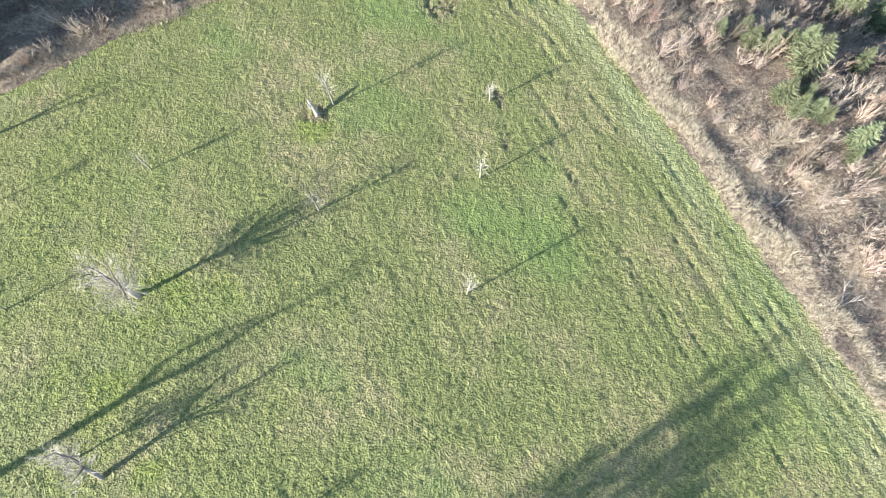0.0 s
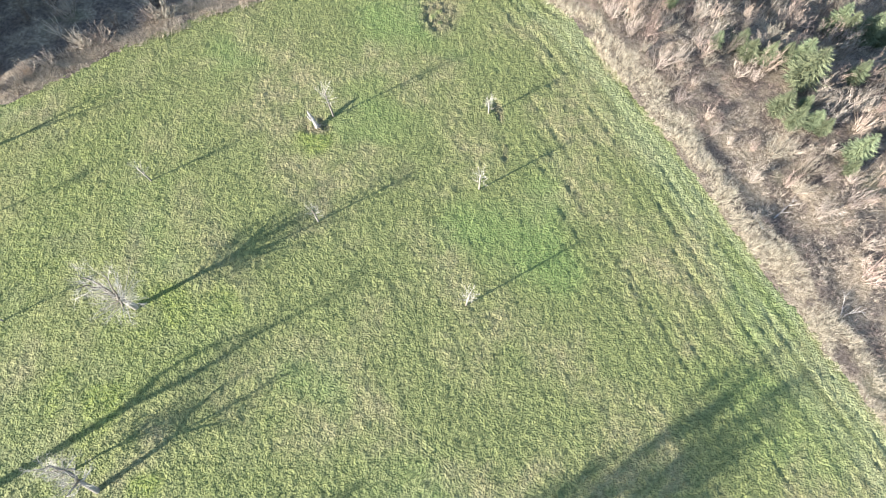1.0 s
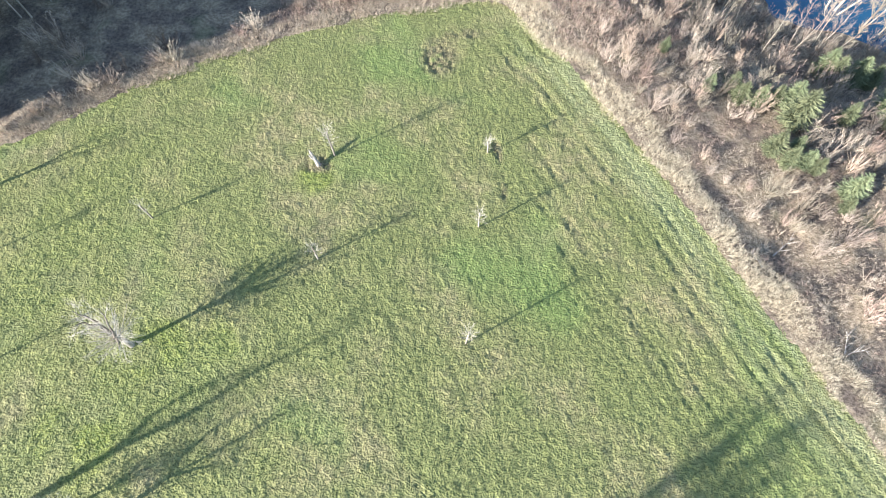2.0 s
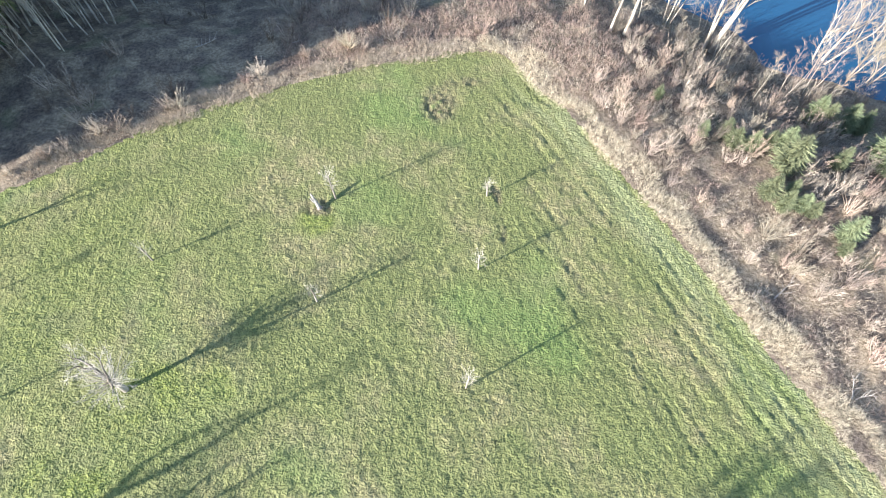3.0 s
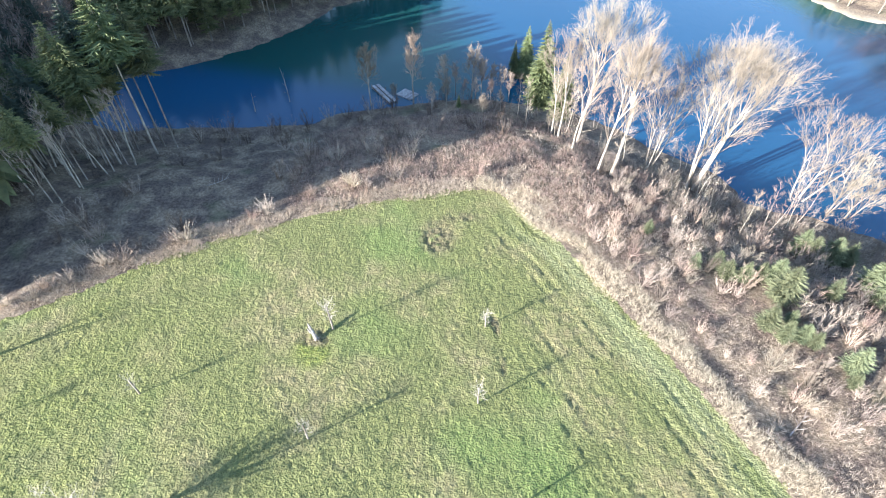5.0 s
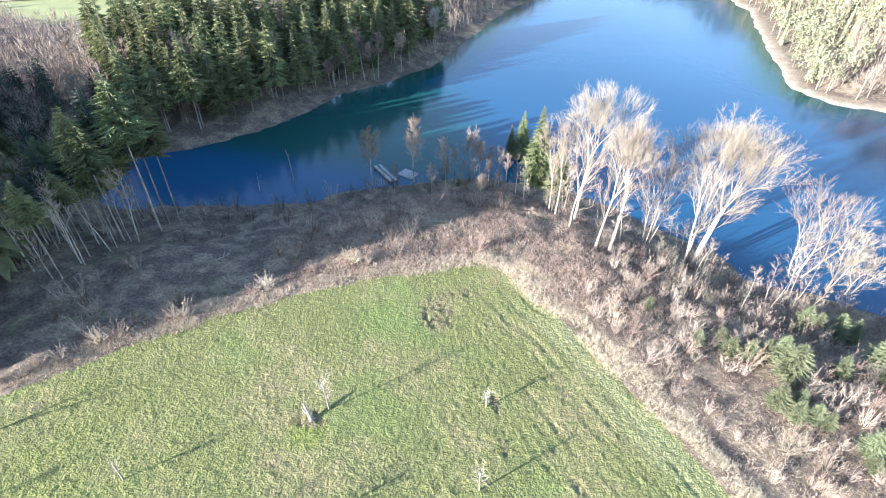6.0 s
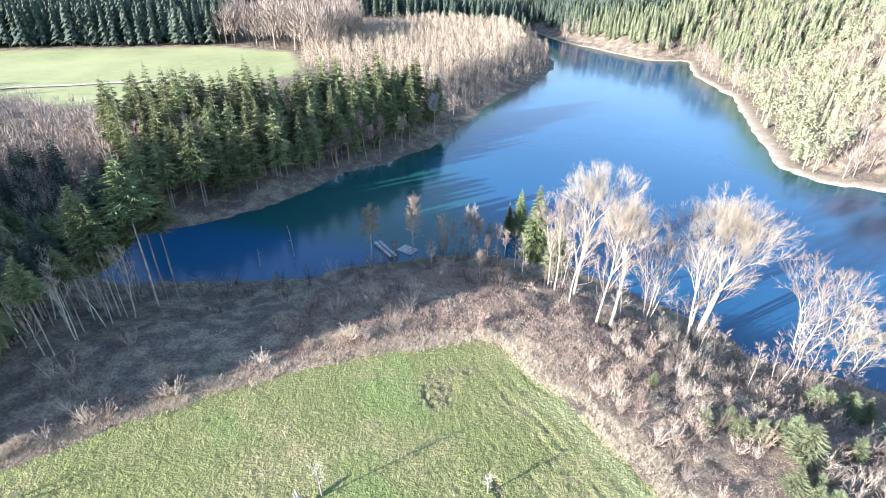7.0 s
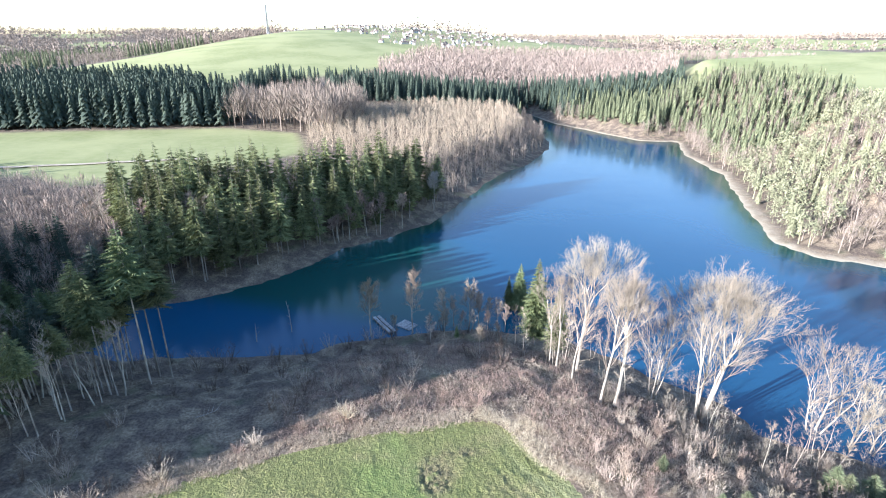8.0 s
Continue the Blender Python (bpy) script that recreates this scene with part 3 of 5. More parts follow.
def scatter(name, shapes, places, sizes, material, seed, label, category, sink=0.1, tilt=0.0):
    """Many alike plants joined into one object: shapes turned, sized and set on the land."""
    rng = np.random.default_rng(seed)
    made = [template_arrays(s.mesh("seedling", material)) for s in shapes]
    pick = rng.integers(0, len(made), len(places))
    turn = rng.uniform(0, 2 * np.pi, len(places))
    z = land(places[:, 0], places[:, 1]) - sink
    points, faces, count = [], [], 0
    for k, (p, f) in enumerate(made):
        mine = np.where(pick == k)[0]
        if not len(mine):
            continue
        c, s, size = np.cos(turn[mine])[:, None], np.sin(turn[mine])[:, None], sizes[mine][:, None]
        wide = size * rng.uniform(0.85, 1.15, (len(mine), 1))
        lean = tilt * rng.normal(size=(len(mine), 2, 1))
        x = wide * (c * p[:, 0] - s * p[:, 1]) + lean[:, 0] * size * p[:, 2] + places[mine, 0][:, None]
        y = wide * (s * p[:, 0] + c * p[:, 1]) + lean[:, 1] * size * p[:, 2] + places[mine, 1][:, None]
        h = size * p[:, 2] + z[mine][:, None]
        points.append(np.stack([x, y, h], -1).reshape(-1, 3))
        faces.append((f[None] + (np.arange(len(mine)) * len(p))[:, None, None]).reshape(-1, 3) + count)
        count += len(mine) * len(p)
    for data in [d for d in bpy.data.meshes if d.name.startswith("seedling")]:
        bpy.data.meshes.remove(data)
    ob = new(name, array_mesh(name, np.concatenate(points), np.concatenate(faces), material))
    return tagged(ob, label, category, kind="stuff")


def sown(low, high, gap, inside, seed, loose=0.9):
    """Uneven places about one gap apart within a rectangle, where inside(x, y) holds."""
    rng = np.random.default_rng(seed)
    x, y = np.meshgrid(np.arange(low[0], high[0], gap), np.arange(low[1], high[1], gap))
    x = (x + loose * gap * rng.uniform(-0.5, 0.5, x.shape)).ravel()
    y = (y + loose * gap * rng.uniform(-0.5, 0.5, y.shape)).ravel()
    keep = inside(x, y)
    return np.stack([x[keep], y[keep]], -1)


def far_conifer(seed, tiers=9, tips=7, wide=0.17):
    """A conifer of unit height for woods: jagged skirts round a stem."""
    rng = random.Random(seed)
    shape = Shape()
    for k in range(tiers):
        s = k / tiers
        z, reach = 0.16 + 0.84 * s, wide * (1 - s) ** 0.8 + 0.015
        for t in range(tips):
            turn = 2 * math.pi * (t + 0.5 * (k % 2) + rng.uniform(-0.3, 0.3)) / tips
            out = Vector((math.cos(turn), math.sin(turn), 0))
            side = Vector((-out.y, out.x, 0))
            tip = out * reach * rng.uniform(0.7, 1.25) + UP * (z - rng.uniform(0.05, 0.12))
            shape.sliver(UP * (z + 0.045), tip, reach * 0.95, side)
            shape.sliver(UP * (z + 0.02), tip * 0.75 + UP * (z - 0.02) * 0.25 + side * reach * 0.3, reach * 0.6, side)
    shape.sliver(Vector((0, 0, 0)), Vector((0, 0, 0.5)), 0.02)
    return shape


def far_bare(seed, twig_count=70, wide=0.26, low=0.3, width=0.02):
    """A leafless tree of unit height for woods: a stem and a brush of rising twigs."""
    rng = random.Random(seed)
    shape = Shape()
    shape.sliver(Vector((0, 0, 0)), Vector((rng.uniform(-0.03, 0.03), rng.uniform(-0.03, 0.03), 0.9)), 0.028)
    shape.sliver(Vector((0, 0, 0)), Vector((rng.uniform(-0.03, 0.03), rng.uniform(-0.03, 0.03), 0.9)), 0.028, Vector((0, 1, 0)))
    for _ in range(twig_count):
        turn, s = rng.uniform(0, 2 * math.pi), rng.random()
        z = low + (0.92 - low) * s
        reach = wide * math.sqrt(max(0.05, 1 - (2 * s - 0.85) ** 2)) * math.sqrt(rng.random())
        p = Vector((reach * math.cos(turn) * 0.7, reach * math.sin(turn) * 0.7, z - 0.07))
        q = Vector((reach * math.cos(turn) * 1.15, reach * math.sin(turn) * 1.15, z + rng.uniform(0.02, 0.12)))
        shape.sliver(p, q, width * rng.uniform(0.6, 1.4), Vector((rng.gauss(0, 1), rng.gauss(0, 1), 0.2)))
    return shape


def far_round(seed, count=104, wide=0.30):
    """A round-headed tree of unit height for woods: clumps of foliage over a stem, uneven in outline."""
    rng = random.Random(seed)
    shape = Shape()
    shape.sliver(Vector((0, 0, 0)), Vector((0, 0, 0.6)), 0.035)
    lobes = [Vector((rng.uniform(-0.5, 0.5) * wide, rng.uniform(-0.5, 0.5) * wide, rng.uniform(0.45, 0.82))) for _ in range(7)]
    for _ in range(count):
        c = rng.choice(lobes)
        out = Vector((rng.gauss(0, 1), rng.gauss(0, 1), rng.gauss(0.3, 0.8))).normalized()
        p = c + out * wide * rng.uniform(0.25, 0.62)
        flat = wander(rng, out.orthogonal().normalized(), 0.8)
        shape.sliver(p - flat * wide * 0.10, p + flat * wide * 0.15 + UP * 0.02, wide * rng.uniform(0.12, 0.22), wander(rng, out.cross(flat).normalized(), 0.4))
    return shape

# ---- woods ----
CONIFERS = [far_conifer(s, wide=0.13 + 0.012 * s) for s in range(5)]
BROAD_CONIFERS = [far_conifer(20 + s, 9, 6, wide=0.15 + 0.015 * s) for s in range(4)]
LEAFLESS = [far_bare(40 + s, 110, wide=0.22 + 0.03 * s, width=0.012) for s in range(5)]
PALE_LEAFLESS = [far_bare(45 + s, 170, wide=0.32 + 0.03 * s, low=0.22, width=0.010) for s in range(5)]
ROUND = [far_round(90 + s, wide=0.28 + 0.02 * s) for s in range(5)]
HILL_LEAFLESS = [far_bare(70 + s, 40, wide=0.24, width=0.03) for s in range(4)]
THIN_LEAFLESS = [far_bare(60 + s, 46, wide=0.13 + 0.02 * s, low=0.25) for s in range(4)]


def wood(name, low, high, gap, inside, tall, shapes, material, seed, label):
    places = sown(low, high, gap, inside, seed)
    sizes = np.random.default_rng(seed + 1).uniform(*tall, len(places))
    return scatter(name, shapes, places, sizes, material, seed, label, "wood", tilt=0.02)


def shore_at(x, y):
    return outline_distance(x, y, SHORE)


BANK_WOOD = [(-100, 108), (-62, 114), (-44, 128), (-30, 150), (-10, 165), (4, 184), (4, 197), (-17, 187), (-46, 167), (-75, 153), (-100, 142)]
PALE_WOOD = [(-78, 92), (-71, 112), (-84, 132), (-86, 158), (-130, 176), (-160, 180), (-128, 138), (-90, 90)]
SPIT_WOOD = [(6, 186), (20, 222), (34, 250), (54, 274), (70, 306), (74, 360), (68, 420), (-10, 400), (-70, 330), (-60, 245), (-28, 224)]
DARK_WOOD = [(-330, 288), (-230, 290), (-118, 308), (-120, 345), (-190, 420), (-420, 420)]
BEECH_WOOD = [(-118, 306), (-78, 294), (-58, 280), (-40, 330), (-60, 372), (-124, 345)]


def bank_side(x, y):
    return in_outline(x, y, BANK_WOOD) & (shore_at(x, y) > 5) & (x > -0.70 * y)


def right_side(x, y):
    return (shore_at(x, y) > 4) & (sward_at(x, y) < 0.3) & (x > 60) & (y > 95) & (y < 470)


def hill_side(x, y):
    return (y > 410) & (shore_at(x, y) > 9) & (sward_at(x, y) < 0.3) & ~in_outline(x, y, DARK_WOOD) & (np.abs(x) < 0.95 * y)


wood("pale_wood", (-190, 60), (-70, 180), 4.6, lambda x, y: in_outline(x, y, PALE_WOOD), (8, 12), PALE_LEAFLESS, BROWN_TWIG, 101, "low pale leafless wood behind the shaded bank")
# lit tops and shaded front of the spit are put into two twig colours
wood("spit_wood", (-80, 180), (90, 430), 4.4, lambda x, y: in_outline(x, y, SPIT_WOOD) & (shore_at(x, y) > 16), (7, 11), LEAFLESS, LARCH, 111, "golden brown leafless larch wood on the spit in the lake")
wood("spit_edge_wood", (-80, 180), (90, 430), 3.8, lambda x, y: in_outline(x, y, SPIT_WOOD) & (shore_at(x, y) > 3) & (shore_at(x, y) < 22), (5.5, 9), LEAFLESS, BEECH, 115, "leafless trees along the spit's shore, coloured grey brown for shade")
# this wood's front lies in its own shade; the needles are coloured for that
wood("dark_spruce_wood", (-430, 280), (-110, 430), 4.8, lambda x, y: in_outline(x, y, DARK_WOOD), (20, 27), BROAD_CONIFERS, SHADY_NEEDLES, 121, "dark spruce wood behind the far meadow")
wood("beech_wood", (-130, 275), (-35, 380), 5.4, lambda x, y: in_outline(x, y, BEECH_WOOD), (19, 25), LEAFLESS, BEECH, 131, "leafless brown beech wood beside the meadow")
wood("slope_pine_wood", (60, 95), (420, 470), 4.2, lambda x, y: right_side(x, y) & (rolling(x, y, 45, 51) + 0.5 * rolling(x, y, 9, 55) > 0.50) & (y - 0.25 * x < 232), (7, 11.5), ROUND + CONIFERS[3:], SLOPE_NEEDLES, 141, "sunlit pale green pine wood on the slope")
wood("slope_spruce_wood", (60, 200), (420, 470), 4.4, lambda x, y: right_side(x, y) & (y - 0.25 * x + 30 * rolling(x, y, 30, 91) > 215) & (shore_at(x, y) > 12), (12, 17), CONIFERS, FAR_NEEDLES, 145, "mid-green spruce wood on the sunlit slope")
wood("slope_bare_wood", (60, 95), (420, 470), 5.2, lambda x, y: right_side(x, y) & (rolling(x, y, 45, 51) + 0.5 * rolling(x, y, 9, 55) < 0.75), (8, 13), LEAFLESS, BEECH, 151, "pale leafless trees on the sunlit slope")
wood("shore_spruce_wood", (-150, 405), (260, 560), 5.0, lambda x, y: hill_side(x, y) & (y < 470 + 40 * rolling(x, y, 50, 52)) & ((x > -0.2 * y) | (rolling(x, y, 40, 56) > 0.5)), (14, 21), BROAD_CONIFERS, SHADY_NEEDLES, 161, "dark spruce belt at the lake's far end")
wood("hill_bare_wood", (-330, 440), (520, 800), 6.0, lambda x, y: hill_side(x, y) & (y > 470 + 30 * rolling(x, y, 50, 52)) & (y < 740) & (x > -0.10 * y), (13, 18), HILL_LEAFLESS, HILL_TWIG, 171, "reddish brown leafless wood on the hillside")
wood("valley_wood", (-1300, 430), (-300, 1500), 21.0, lambda x, y: hill_side(x, y) & (rolling(x, y, 120, 53) > 0.55), (18, 26), CONIFERS, FAR_NEEDLES, 181, "dark woods in the far valley")
wood("valley_bare_wood", (-1300, 430), (-300, 1500), 14.0, lambda x, y: hill_side(x, y) & (rolling(x, y, 120, 53) < 0.58), (15, 20), HILL_LEAFLESS, BEECH, 191, "brown leafless woods in the far valley")
FAR_LEAFLESS = [far_bare(80 + s, 15, wide=0.34, low=0.2, width=0.16) for s in range(4)]
wood("upland_wood", (-1800, 1150), (2200, 3300), 29.0, lambda x, y: (sward_at(x, y) < 0.5) & (np.abs(x) < 0.95 * y) & (np.hypot(x, y) > 1300) & (rolling(x, y, 200, 54) > 0.35), (20, 32), FAR_LEAFLESS, BEECH, 201, "distant brown woods on the uplands")

# ---- where single plants stand: x, y and height ----
SHORE_TREES = [(24.8, 78.8, 24.7), (25.4, 67.4, 24.1), (27.6, 67.2, 23.1), (36.3, 73.5, 18.5), (41.8, 68.2, 25.6), (59.2, 66.6, 17.4), (62.5, 62.9, 12.2), (64.7, 61.6, 9.1), (20.8, 82.7, 17.2), (22.7, 74.3, 17.2), (21.4, 79.8, 18.6)]
BIRCHES = [(-13.5, 96.3, 13.4), (-4.9, 97.4, 14.2), (1.4, 101.0, 9.5), (7.1, 99.9, 10.9), (11.6, 102.3, 7.4), (-1.1, 92.2, 6.5), (1.7, 95.1, 6.4), (5.2, 97.0, 5.5), (7.7, 97.1, 5.5), (8.2, 85.3, 6.2), (3.8, 100.5, 7.8), (9.2, 100.8, 8.6), (13.2, 100.2, 7.6), (10.8, 97.5, 5.2), (14.6, 98.0, 6.4), (-8.8, 96.8, 5.0), (12.4, 92.5, 4.6)]
LIT_SPRUCES = [(19.6, 91.6, 19.6), (16.6, 108.5, 11.5), (19.0, 108.0, 15.0), (4.1, 91.4, 4.2), (22.5, 86.0, 15.0)]
STALK_PINES = [(-54.5, 72.9, 24.6), (-52.7, 72.0, 22.7), (-53.5, 76.9, 26.6), (-52.8, 78.2, 24.5), (-48.8, 76.6, 29.4), (-48.8, 79.7, 25.2), (-46.7, 79.7, 25.3)]
SHADED_TREES = [(-64.7, 71.2, 15.3), (-62.5, 69.5, 16.5), (-61.7, 71.2, 15.6), (-65.7, 70.1, 17.4), (-58.9, 59.9, 12.6), (-53.4, 62.2, 13.1), (-59.3, 74.2, 13.6), (-77.5, 81.6, 16.1), (-57.5, 66.5, 14.5), (-60.5, 64.0, 15.5), (-56.0, 70.5, 13.0), (-52.0, 68.0, 12.0), (-63.5, 66.0, 14.0), (-50.5, 71.5, 15.0), (-55.5, 58.5, 11.0)]
YOUNG_FIRS = [(28.6, 51.9, 2.4), (32.8, 45.6, 2.6), (36.1, 46.2, 3.0), (36.4, 44.1, 3.2), (38.4, 43.5, 3.4), (40.4, 43.6, 3.2), (42.0, 43.1, 4.2), (41.1, 39.7, 5.6), (37.6, 35.8, 4.2), (38.9, 34.1, 3.4), (40.8, 36.4, 2.2), (40.8, 33.9, 2.8), (41.6, 32.9, 2.8), (50.4, 51.0, 4.6), (50.5, 49.1, 4.6), (54.5, 50.0, 4.6), (56.6, 49.5, 4.2), (48.2, 40.7, 3.6), (54.5, 42.5, 5.2), (54.1, 40.4, 5.0), (44.2, 29.8, 4.4), (43.5, 28.1, 2.4)]
BANK_FRONT = [(-21.4, 155.5, 14.8), (-18.0, 157.2, 13.0), (-11.0, 163.9, 12.4), (-0.7, 181.5, 14.4), (-26.2, 152.1, 10.8), (-29.5, 149.4, 9.2)]
SAPLINGS = [(2.3, 13.8, 4.2), (4.0, 26.5, 3.6), (-12.8, 22.9, 3.2), (-12.1, 35.9, 4.6), (5.4, 36.1, 2.5), (-31.1, 27.9, 3.0), (-42.5, 12.7, 2.2)]
EDGE_BUSHES = [(-33.8, 50.6, 2.6), (-35.2, 50.3, 2.4), (-40.5, 46.9, 2.4), (-42.3, 46.1, 2.2), (-45.7, 43.2, 2.0), (-47.7, 42.0, 1.8), (-48.8, 40.6, 1.6), (-24.2, 56.3, 2.2), (-25.9, 55.2, 1.8), (-12.5, 61.5, 2.6), (-30.9, 52.5, 1.2), (6.1, 64.9, 2.4), (-51.2, 39.6, 1.6), (-10.5, 61.4, 1.6), (-18.5, 60.4, 1.6)]

# ---- things: trees, bushes, firs ----
def stand(ob, x, y, turn=0.0, size=1.0, sink=0.0):
    ob.matrix_world = pose(x, y, float(land(x, y)) - sink, 0, 0, turn) @ Matrix.Scale(size, 4)
    return ob


def stands(source, rows, tall, seed, spread=0.0):
    """Copies of the source kinds at rows of x, y and height; the sources themselves take the first rows."""
    rng = random.Random(seed)
    for k, (x, y, h) in enumerate(rows):
        kind = source[k % len(source)]
        if k < len(source):
            stand(kind, x, y, rng.uniform(0, 360), h / tall)
        else:
            kept = kind.scale.copy()
            kind.scale = (1, 1, 1)
            copy_thing(kind, pose(x, y, float(land(x, y)), 0, 0, rng.uniform(0, 360)) @ Matrix.Scale(h / tall, 4))
            kind.scale = kept


# the tall leafless trees between headland and lake
def shore_tree(k, label, turn=0.0, **how):
    x, y, h = SHORE_TREES[k]
    ob = forked_tree("bare_tree", 300 + k, h, **how)
    tagged(ob, label, "tree", "bare trees along the shore")
    return stand(ob, x, y, turn)


shore_tree(0, "tall pale leafless tree with a spreading top", bole=0.50, thick=0.28, levels=5, angle=19, lift=0.06, fine=4, low_twigs=10)
shore_tree(1, "slender pale leafless tree leaning over the bank", bole=0.42, thick=0.22, lean=(0.05, 0.0), levels=4, angle=14, lift=0.08, low_twigs=12)
shore_tree(2, "leafless tree with a thick leaning white trunk", bole=0.42, thick=0.28, lean=(0.14, 0.02), levels=5, angle=17, lift=0.06, fine=4, low_twigs=6)
shore_tree(3, "clump of thin pale leafless stems", stems=5, bole=0.40, thick=0.12, splay=9, levels=3, angle=19, fine=5, low_twigs=12)
shore_tree(4, "broad many-stemmed leafless tree with pale rising limbs", stems=4, bole=0.46, thick=0.27, splay=7, lean=(0.02, 0.0), levels=5, angle=22, lift=0.05, fine=3)
shore_tree(5, "leafless shore tree with forked leaning pale stems", stems=3, bole=0.34, thick=0.22, splay=13, lean=(0.2, 0.05), levels=4, angle=25, low_twigs=8)
shore_tree(6, "pale leafless tree at the water's edge", stems=2, bole=0.34, thick=0.16, lean=(0.12, 0.0), levels=4, angle=26, low_twigs=6)
shore_tree(7, "short leafless tree leaning over the water", stems=2, bole=0.32, thick=0.14, lean=(0.18, 0.0), levels=4, angle=27, low_twigs=6)
shore_tree(8, "thin grey-brown leafless tree in the thicket", bole=0.45, thick=0.15, levels=4, angle=17, low_twigs=34)
shore_tree(9, "thin leafless tree with low twigs", bole=0.45, thick=0.15, levels=4, angle=17, low_twigs=34)
shore_tree(10, "thin leafless tree beside the spruce", bole=0.45, thick=0.15, levels=4, angle=17, low_twigs=34)

# birches and alders by the water
slim = [tagged(bare_tree("birch_tree", 340 + k, 10, crown_from=0.36, spread=0.23 + 0.03 * (k == 0), limbs=22, branches=5, fine=7, thick=0.12, twig=(PALE_TWIG, RUST_TWIG, BROWN_TWIG)[k], width=0.04, angle=46),
               "slim leafless birch with fine reddish twigs" if k else "slim pale leafless tree with a round top", "tree", "birches by the water") for k in range(3)]
stands(slim, BIRCHES, 10, 5)

# spruces in the sun
lit = [tagged(spruce("spruce_tree", 360 + k, 15, crown_from=0.14 + 0.14 * k, wide=0.17 - 0.06 * k, whorls=38, fronds=10, feathers=5, full=0.36, droop=0.22, needles=FRESH_NEEDLES), "sunlit green spruce at the lake shore", "tree", "spruces by the shore") for k in range(2)]
stands(lit, LIT_SPRUCES, 15, 6)

# pines with long bare stems on the shaded bank
# grey bark and the third kind's darker needles stand in for the bank's shade
stalks = [tagged(spruce("pine_tree", 370 + k, 25, crown_from=0.58, wide=0.125, whorls=25, fronds=10, feathers=5, droop=0.14, full=0.32, needles=(NEEDLES, FRESH_NEEDLES, SHADY_NEEDLES)[k], bark=PALE_BARK if k == 1 else GREY_BARK, thick=0.19, ragged=0.4), "tall pine with a long bare pale stem", "tree", "pines on the shaded bank") for k in range(3)]
more = sown((-80, 60), (-53, 92), 4.9, lambda x, y: (shore_at(x, y) > 2) & (outline_distance(x, y, FIELD) > 16), 69)
heights = np.random.default_rng(70).uniform(14, 20, len(more))
stands(stalks, STALK_PINES + [(float(x), float(y), float(h)) for (x, y), h in zip(more, heights)], 25, 7)
# needle colour darkened in place of the shade at the inlet's end
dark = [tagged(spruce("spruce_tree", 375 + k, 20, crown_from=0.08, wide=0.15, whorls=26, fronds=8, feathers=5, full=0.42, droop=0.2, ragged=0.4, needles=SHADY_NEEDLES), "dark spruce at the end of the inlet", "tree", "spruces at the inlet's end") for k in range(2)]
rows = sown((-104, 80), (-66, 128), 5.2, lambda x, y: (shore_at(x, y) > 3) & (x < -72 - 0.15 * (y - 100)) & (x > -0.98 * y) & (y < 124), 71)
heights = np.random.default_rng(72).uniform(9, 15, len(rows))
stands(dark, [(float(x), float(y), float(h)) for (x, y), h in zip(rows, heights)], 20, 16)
shaded = [tagged(bare_tree("bare_tree", 380 + k, 16, stems=1 + k, crown_from=0.45, spread=0.2, limbs=11, branches=5, fine=4, thick=0.16, splay=6, twig=BROWN_TWIG, width=0.03), "grey leafless tree in the shade of the pines", "tree", "bare trees on the shaded bank") for k in range(2)]
stands(shaded, SHADED_TREES, 16, 8)

# young firs in the scrub
young = [tagged(spruce("young_fir", 390 + k, 4, crown_from=0.03, wide=0.30 + 0.03 * k, whorls=20, fronds=12, feathers=6, full=0.30, needles=YOUNG_NEEDLES, droop=-0.12, thick=0.06, ragged=0.3), "bushy young fir among dead scrub", "fir", "young firs in the scrub") for k in range(4)]
stands(young, YOUNG_FIRS, 3.5, 9)

# trees and saplings on the meadow
ACROSS = Vector((-SUN_WAY[1], SUN_WAY[0], 0))
FORWARD = Vector((SUN_WAY[0], SUN_WAY[1], 0))


